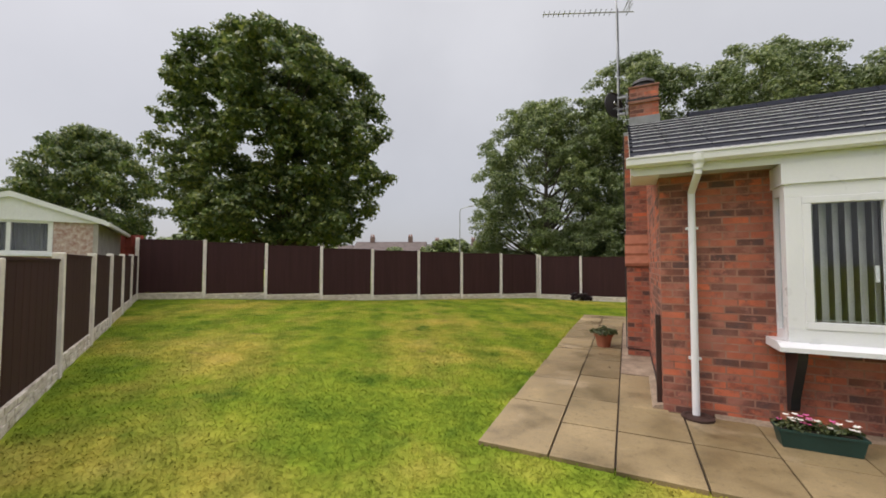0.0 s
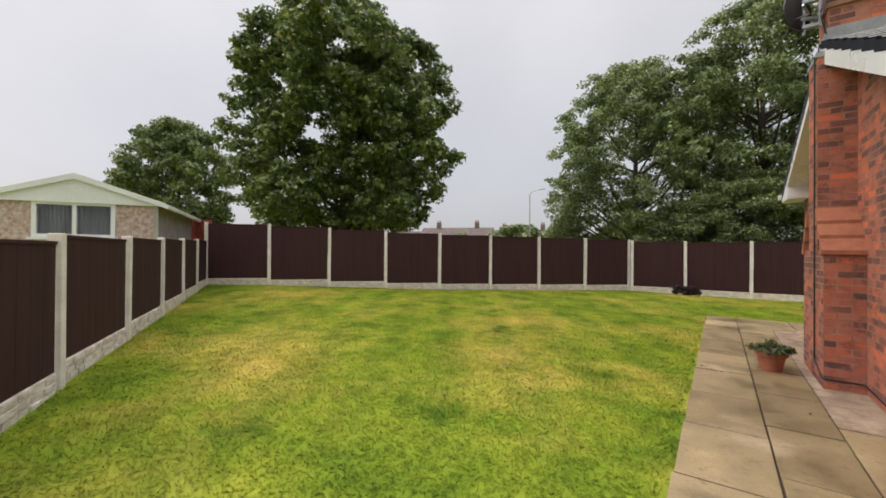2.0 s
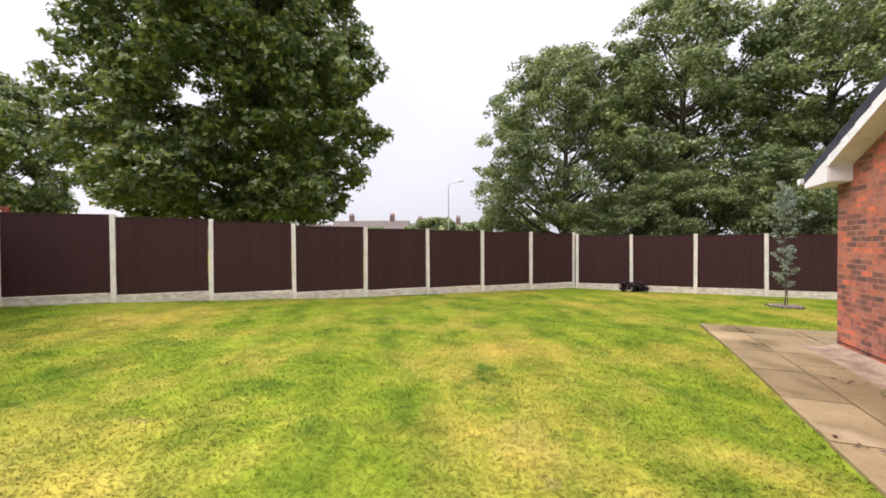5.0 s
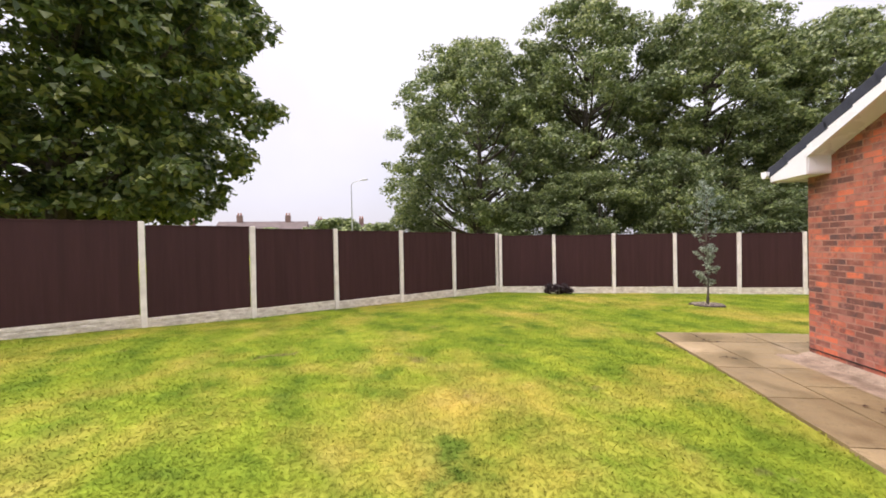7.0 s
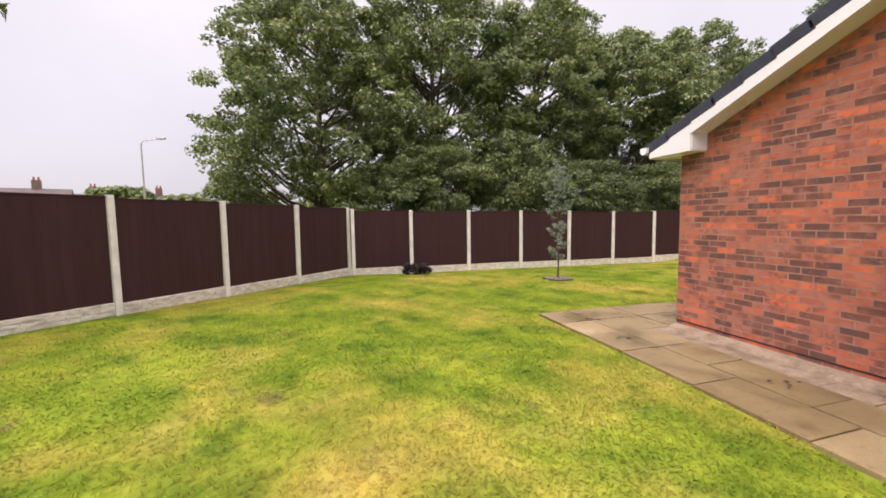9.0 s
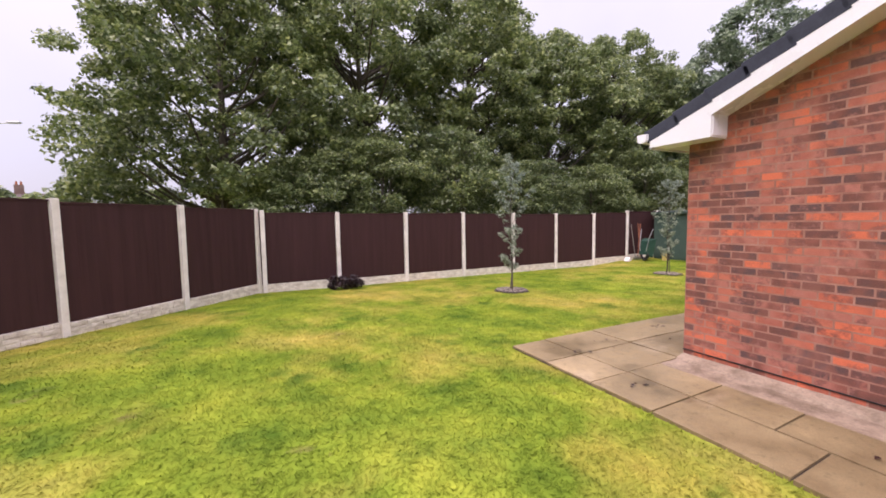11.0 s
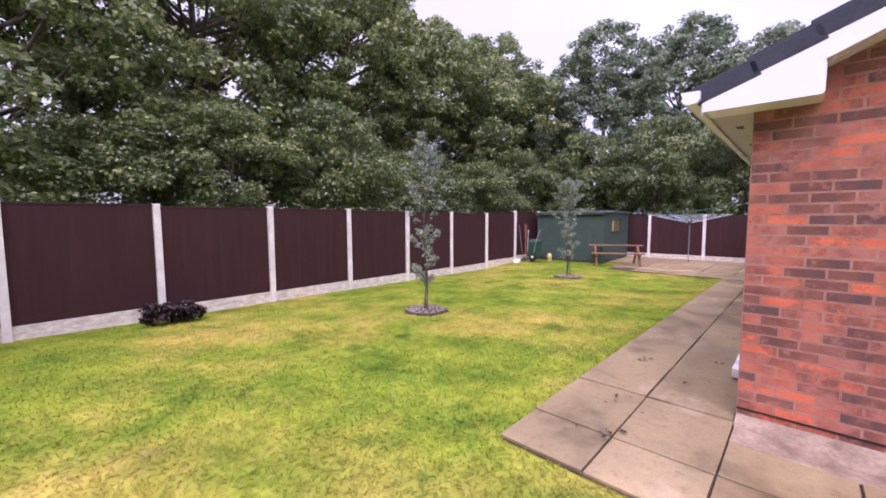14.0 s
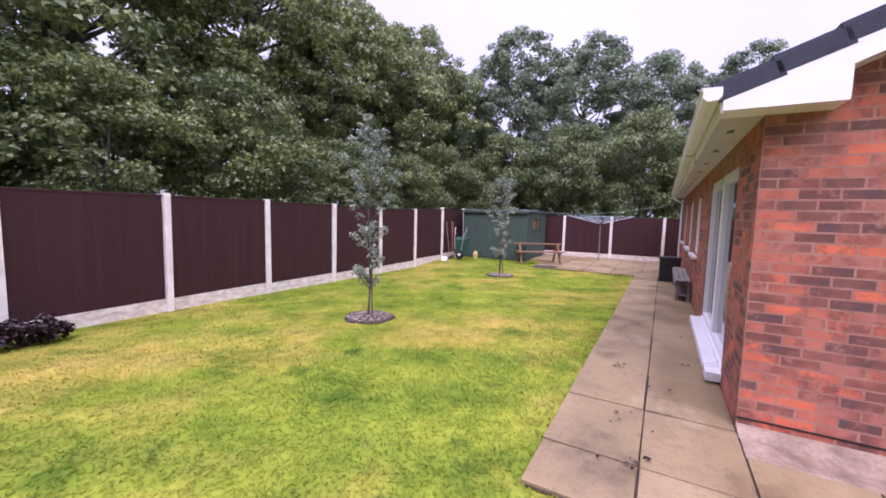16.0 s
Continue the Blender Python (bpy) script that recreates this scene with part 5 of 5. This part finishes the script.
build_garage()


def red_fence(p, q, h, label):
    d = Vector(q) - Vector(p)
    n = int(d.length / 0.125)
    t = thing("neighbour_fence", pose(p[0], p[1], gz(p[0]), 0, 0, math.degrees(math.atan2(d.y, d.x))), label, "fence")
    me = mesh_of(boxes((0, 0.12, -0.01, 0.01, 0, h), bevel=0.002), "board", REDFENCE)
    for k in range(n):
        part("board", me, None, t, m=pose(k * 0.125, 0.012 * (k % 2), 0))
    part("rail", boxes((0, n * 0.125, 0.022, 0.06, 0.4, 0.48), (0, n * 0.125, 0.022, 0.06, h - 0.4, h - 0.32)), REDFENCE, t)


red_fence((-14.40, 7.80, 0), (-18.6, 6.2, 0), 2.1, "red-stained board fence beyond a garage")
red_fence((-18.7, 5.6, 0), (-20.2, -2.0, 0), 2.15, "red-stained board fence beyond a garage")


# ---- far end of the garden ----
def build_shed():
    x0, x1, y0, y1, h = 11.45, 14.33, 15.42, 18.05, 1.86
    t = thing("garden_shed", pose(x0, y0, gz(x0)), "dark green painted timber shed with a small curtained window", "shed")
    W, D = x1 - x0, y1 - y0
    part("floor", boxes((0, W, 0, D, 0.0, 0.08)), SHEDGREEN, t)
    n = 15
    for k in range(n):
        z = 0.08 + k * (h - 0.08) / n
        part("weatherboard", prism(bmesh.new(), [(-0.019, z), (0.0, z), (0.0, z + 0.118), (-0.013, z + 0.118)], 0.03, D), SHEDGREEN, t)
    for k in range(18):
        a = k * 0.16
        for lo, hi in (((0.08, 1.14), (1.66, h + 0.05)) if 5 <= k < 12 else ((0.08, h + 0.05),)):
            part("front_board", boxes((a, a + 0.156, -0.02, 0.0, lo, hi)), SHEDGREEN, t)
    part("side_wall", boxes((W - 0.02, W, 0, D, 0.08, h)), SHEDGREEN, t)
    part("rear_wall", boxes((0, W, D - 0.02, D, 0.08, h)), SHEDGREEN, t)
    roof_bm = prism(bmesh.new(), [(-0.10, h), (W / 2, h + 0.07), (W + 0.10, h), (W + 0.10, h + 0.035), (W / 2, h + 0.105), (-0.10, h + 0.035)], -0.10, D + 0.08)
    part("roof", roof_bm, FELT, t, "dark green felt roof")
    part("fascia", boxes((-0.125, -0.102, -0.10, D + 0.08, h - 0.05, h + 0.03), bevel=0.003), SHEDGREEN, t)
    part("corner_post", boxes((-0.035, 0.03, -0.035, 0.03, 0, h), bevel=0.004), SHEDGREEN, t)
    w = part("window", boxes((0.79, 1.93, -0.04, 0.0, 1.12, 1.17), (0.79, 1.93, -0.04, 0.0, 1.63, 1.68), (0.79, 0.84, -0.04, 0, 1.17, 1.63), (1.88, 1.93, -0.04, 0, 1.17, 1.63), (1.34, 1.38, -0.04, 0, 1.17, 1.63)), SHEDGREEN, t)
    p = part("pane", boxes((0.84, 1.88, -0.012, -0.006, 1.17, 1.63)), GLASS, w)
    p.visible_shadow = False
    for k in range(5):
        part("curtain", boxes((0.86 + 0.205 * k, 1.0 + 0.205 * k, 0.02, 0.03, 1.16, 1.64)), AMBER, w, "amber curtain strip")


build_shed()


def build_bench():
    t = thing("picnic_bench", pose(11.0, 14.75, gz(11.0), 0, 0, -62), "brown weathered wooden picnic bench beside a shed", "bench")
    for k in range(3):
        part("seat_board", boxes((-0.85, 0.85, 0.10 * k - 0.15, 0.10 * k - 0.06, 0.42, 0.455), bevel=0.006), WOOD, t)
    part("top_board", boxes((-0.9, 0.9, 0.30, 0.42, 0.68, 0.715), bevel=0.006), WOOD, t)
    part("top_board", boxes((-0.9, 0.9, 0.43, 0.55, 0.68, 0.715), bevel=0.006), WOOD, t)
    for x in (-0.7, 0.7):
        part("leg", tube(bmesh.new(), [(x, -0.22, 0.0), (x, 0.30, 0.68)], 0.04, 4), WOOD, t)
        part("leg", tube(bmesh.new(), [(x, 0.80, 0.0), (x, 0.38, 0.68)], 0.04, 4), WOOD, t)
        part("crossbar", boxes((x - 0.03, x + 0.03, -0.16, 0.75, 0.36, 0.42)), WOOD, t)


build_bench()


def build_dryer():
    x, y = 13.55, 13.05
    t = thing("rotary_dryer", pose(x, y, gz(x)), "open rotary washing line with pale blue cords", "washing line")
    part("pole", tube(bmesh.new(), [(0, 0, 0), (0, 0, 1.62)], 0.022, 10), METAL, t)
    part("hub", lathe(bmesh.new(), [(0.05, 1.42), (0.055, 1.5), (0.03, 1.54)], 14), BLACK, t)
    ends = []
    for k in range(4):
        a = radians(35 + 90 * k)
        e = Vector((1.45 * math.cos(a), 1.45 * math.sin(a), 1.80))
        ends.append(e)
        part("arm", tube(bmesh.new(), [(0, 0, 1.47), tuple(e)], 0.013, 8), METAL, t)
    for f in (0.35, 0.5, 0.65, 0.8, 0.97):
        c = bmesh.new()
        hub = Vector((0, 0, 1.47))
        for k in range(4):
            p, q = hub.lerp(ends[k], f), hub.lerp(ends[(k + 1) % 4], f)
            tube(c, [p, p.lerp(q, 0.5) - Vector((0, 0, 0.03)), q], 0.005, 5)
        part("cord", c, ROTARY, t)


build_dryer()


def build_line():
    t = thing("washing_line", Matrix.Identity(4), "thin washing line strung across a garden", "washing line")
    a, b = Vector((11.6, 15.7, 1.85)), HOUSE @ Vector((9.0, 0.05, 2.1))
    part("cord", tube(bmesh.new(), [a.lerp(b, k / 8) - Vector((0, 0, 0.25 * (1 - (k / 4 - 1) ** 2))) for k in range(9)], 0.0035, 5), ROTARY, t)


build_line()


def build_tools():
    x, y = 10.75, 17.75
    z = gz(x)
    t = thing("wheelbarrow", pose(x - 0.42, y - 0.10, z, 0, 10, -8), "dark green wheelbarrow stood on end against a fence", "wheelbarrow")
    tray = bmesh.new()
    deep = [tray.verts.new(p) for p in ((-0.20, -0.17, 0.22), (-0.20, 0.17, 0.22), (-0.20, 0.20, 0.74), (-0.20, -0.20, 0.74))]
    rim = [tray.verts.new(p) for p in ((0.06, -0.25, 0.14), (0.06, 0.25, 0.14), (0.06, 0.29, 0.88), (0.06, -0.29, 0.88))]
    tray.faces.new(deep)
    for k in range(4):
        tray.faces.new((deep[k], rim[k], rim[(k + 1) % 4], deep[(k + 1) % 4]))
    bmesh.ops.recalc_face_normals(tray, faces=tray.faces[:])
    bmesh.ops.solidify(tray, geom=tray.faces[:], thickness=0.012)
    part("tray", tray, BUTTGREEN, t)
    wheel = part("wheel", lathe(bmesh.new(), [(0.12, -0.03), (0.165, -0.035), (0.18, 0.0), (0.165, 0.035), (0.12, 0.03)], 22), BLACK, t, m=pose(-0.14, -0.06, 0.18, 90, 0, 90))
    part("hub", lathe(bmesh.new(), [(0.06, -0.045), (0.075, 0.0), (0.06, 0.045)], 14), CONCRETE, wheel)
    for side in (-0.16, 0.16):
        part("handle", tube(bmesh.new(), [(-0.14, side * 0.5, 0.18), (-0.22, side, 0.45), (-0.22, side * 1.25, 0.85), (-0.16, side * 1.7, 1.22)], 0.015, 8), METAL, t)
    can = thing("watering_can", pose(x + 0.15, y - 0.50, z), "small pale yellow plastic tub on the grass", "tub")
    part("body", lathe(bmesh.new(), [(0.08, 0), (0.10, 0.20), (0.06, 0.30), (0.03, 0.31)], 16), YELLOW, can)
    for k, (dx, tilt) in enumerate(((-0.42, -10), (-0.30, 8), (-0.12, -5))):
        g = thing("garden_tool", pose(x + dx, y + 0.33, z, 0, tilt, 0), "long-handled garden tool leaning on a fence", "garden tool", "garden tools")
        part("handle", tube(bmesh.new(), [(0, 0, 0.1), (0, 0.05, 1.45)], 0.014, 8), TERRA if k else GREYWOOD, g)
        part("head", boxes((-0.10, 0.10, -0.012, 0.012, 0.0, 0.12), bevel=0.004), METAL, g)
    st = thing("concrete_block", pose(x - 1.05, y + 0.22, z, 0, 0, 15), "broken pale concrete block on the lawn edge", "block")
    part("block", prism(bmesh.new(), [(-0.15, 0), (0.15, 0), (0.12, 0.09), (0.02, 0.14), (-0.10, 0.08)], -0.09, 0.09), CONCRETE, st)


build_tools()


def build_back_things():
    at = HOUSE @ Vector((8.75, 0.36, 0))
    z = gz(at.x) + 0.014
    b = thing("storage_box", HOUSE @ pose(8.75, 0.36, z), "black plastic storage box against a brick wall", "storage box")
    bm = bmesh.new()
    box(bm, -0.25, 0.25, -0.25, 0.25, 0, 0.62, bevel=0.02)
    part("body", bm, BLACK, b)
    bm = bmesh.new()
    box(bm, -0.27, 0.27, -0.27, 0.27, 0.62, 0.67, bevel=0.015)
    part("lid", bm, BLACK, b)
    s = thing("garden_bench", HOUSE @ pose(6.7, 0.17, gz(7.0) + 0.022), "grey weathered wooden slatted bench along a brick wall", "bench")
    for k in range(3):
        part("slat", boxes((-1.25, 1.25, -0.13 + 0.09 * k, -0.05 + 0.09 * k, 0.42, 0.445), bevel=0.004), GREYWOOD, s)
    part("front_rail", boxes((-1.25, 1.25, 0.115, 0.14, 0.33, 0.42), bevel=0.004), GREYWOOD, s)
    part("shelf", boxes((-1.2, 1.2, -0.12, 0.10, 0.12, 0.145), bevel=0.004), GREYWOOD, s)
    for x in (-1.15, 1.15):
        for y in (-0.11, 0.09):
            part("leg", boxes((x - 0.035, x + 0.035, y - 0.025, y + 0.025, 0, 0.42), bevel=0.005), GREYWOOD, s)


build_back_things()


def build_litter():
    rng = np.random.default_rng(17)
    spots = [HOUSE @ Vector(p) for p in ((-0.88, 0.66, 0), (-0.3, 0.70, 0), (0.4, 0.60, 0), (1.3, 0.3, 0), (0.9, 0.9, 0), (-1.2, -0.3, 0), (-0.7, -1.8, 0), (-1.3, -3.4, 0), (-0.6, -4.4, 0), (2.6, 0.35, 0))]
    cs = np.array([(p.x, p.y, float(gz(p.x, p.y)) + 0.034) for p in spots])
    at = cs[rng.integers(0, len(cs), 46)] + np.c_[rng.normal(0, 0.07, (46, 2)), np.zeros(46)]
    a = rng.uniform(0, 6.28, 46)
    s = rng.uniform(0.012, 0.03, 46)
    d = np.c_[np.cos(a), np.sin(a), np.zeros(46)] * s[:, None]
    e = np.c_[-np.sin(a), np.cos(a), np.zeros(46)] * s[:, None] * 0.6
    up = np.array([0, 0, 0.008])
    v = np.stack([at - d, at + e + up, at + d, at - e + up], 1).reshape(-1, 3)
    tagged(new("leaf_litter", raw_mesh("leaf_litter", v, np.arange(len(v)).reshape(-1, 4), LEAF_PURPLE, 4)), "scattered dark fallen leaves on wet paving", "fallen leaves", kind="stuff")


build_litter()


# ---- distance ----
def far_house(x, y, turn, w, d, eave, ridge, label):
    t = thing("far_house", pose(x, y, 0, 0, 0, turn), label, "house", "far houses")
    part("wall", boxes((-w / 2, w / 2, -d / 2, d / 2, -1, eave)), FARWALL, t)
    part("roof", prism(bmesh.new(), [(-d / 2 - 0.4, eave - 0.1), (d / 2 + 0.4, eave - 0.1), (0, ridge)], -w / 2 - 0.3, w / 2 + 0.3, "x"), FARROOF, t)
    for u in (-w * 0.28, w * 0.28):
        ch = part("chimney", boxes((u - 0.5, u + 0.5, -0.4, 0.4, ridge - 0.8, ridge + 1.2)), FARWALL, t)
        for k in (-0.25, 0.25):
            part("chimney_pot", lathe(bmesh.new(), [(0.15, ridge + 1.2), (0.12, ridge + 1.7)], 10, u + k, 0), TERRA, ch)
    for i in range(4):
        p = part("window", boxes((-w / 2 + 1 + i * (w - 3.4) / 3, -w / 2 + 2.4 + i * (w - 3.4) / 3, -d / 2 - 0.05, -d / 2, eave - 1.7, eave - 0.5)), WHITEPAINT, t)


far_house(-48, 78, 20, 16, 8, 4.6, 6.9, "distant brick house with a tiled roof and chimneys")
far_house(-36, 88, 15, 16, 8, 4.4, 6.6, "distant brick house with a tiled roof and chimneys")
far_house(-66, 74, 25, 16, 8, 4.2, 6.3, "distant brick house with a tiled roof and chimneys")
hedge = tree_meshes(31, 6.0, 3.0, 0.5, 6.5, 0.2, 9000, 0.6, LEAF_BELT, 70, low_shape, 1.1, 0.1)
for k, (x, y, s) in enumerate(((-30, 70, 1.0), (-24, 76, 0.9), (-40, 66, 0.75), (-56, 66, 0.8), (-70, 60, 1.0), (-84, 52, 1.1), (-14, 78, 1.0), (-2, 80, 1.1), (-60, 40, 1.0), (-70, 25, 1.1), (-50, 50, 0.8))):
    tree(hedge, x, y, "distant rounded green tree on the skyline", (s, s, s * 0.9), k * 51.0, "distant trees")


def street_lamp(x, y, h, turn):
    t = thing("street_lamp", pose(x, y, 0, 0, 0, turn), "tall grey street lamp with a curved arm", "street lamp")
    part("column", tube(bmesh.new(), [(0, 0, -0.5), (0, 0, 2), (0, 0, h - 0.35)], [0.11, 0.09, 0.06], 10), METAL, t)
    part("arm", tube(bmesh.new(), [(0, 0, h - 0.4), (0.12, 0, h - 0.12), (0.5, 0, h), (1.7, 0, h + 0.12)], 0.045, 8), METAL, t)
    bm = bmesh.new()
    box(bm, 1.6, 2.5, -0.14, 0.14, h + 0.06, h + 0.22, bevel=0.04)
    part("lantern", bm, METAL, t)


street_lamp(-20.5, 52.0, 9.6, -20)
street_lamp(-28.5, 26.5, 7.5, 40)
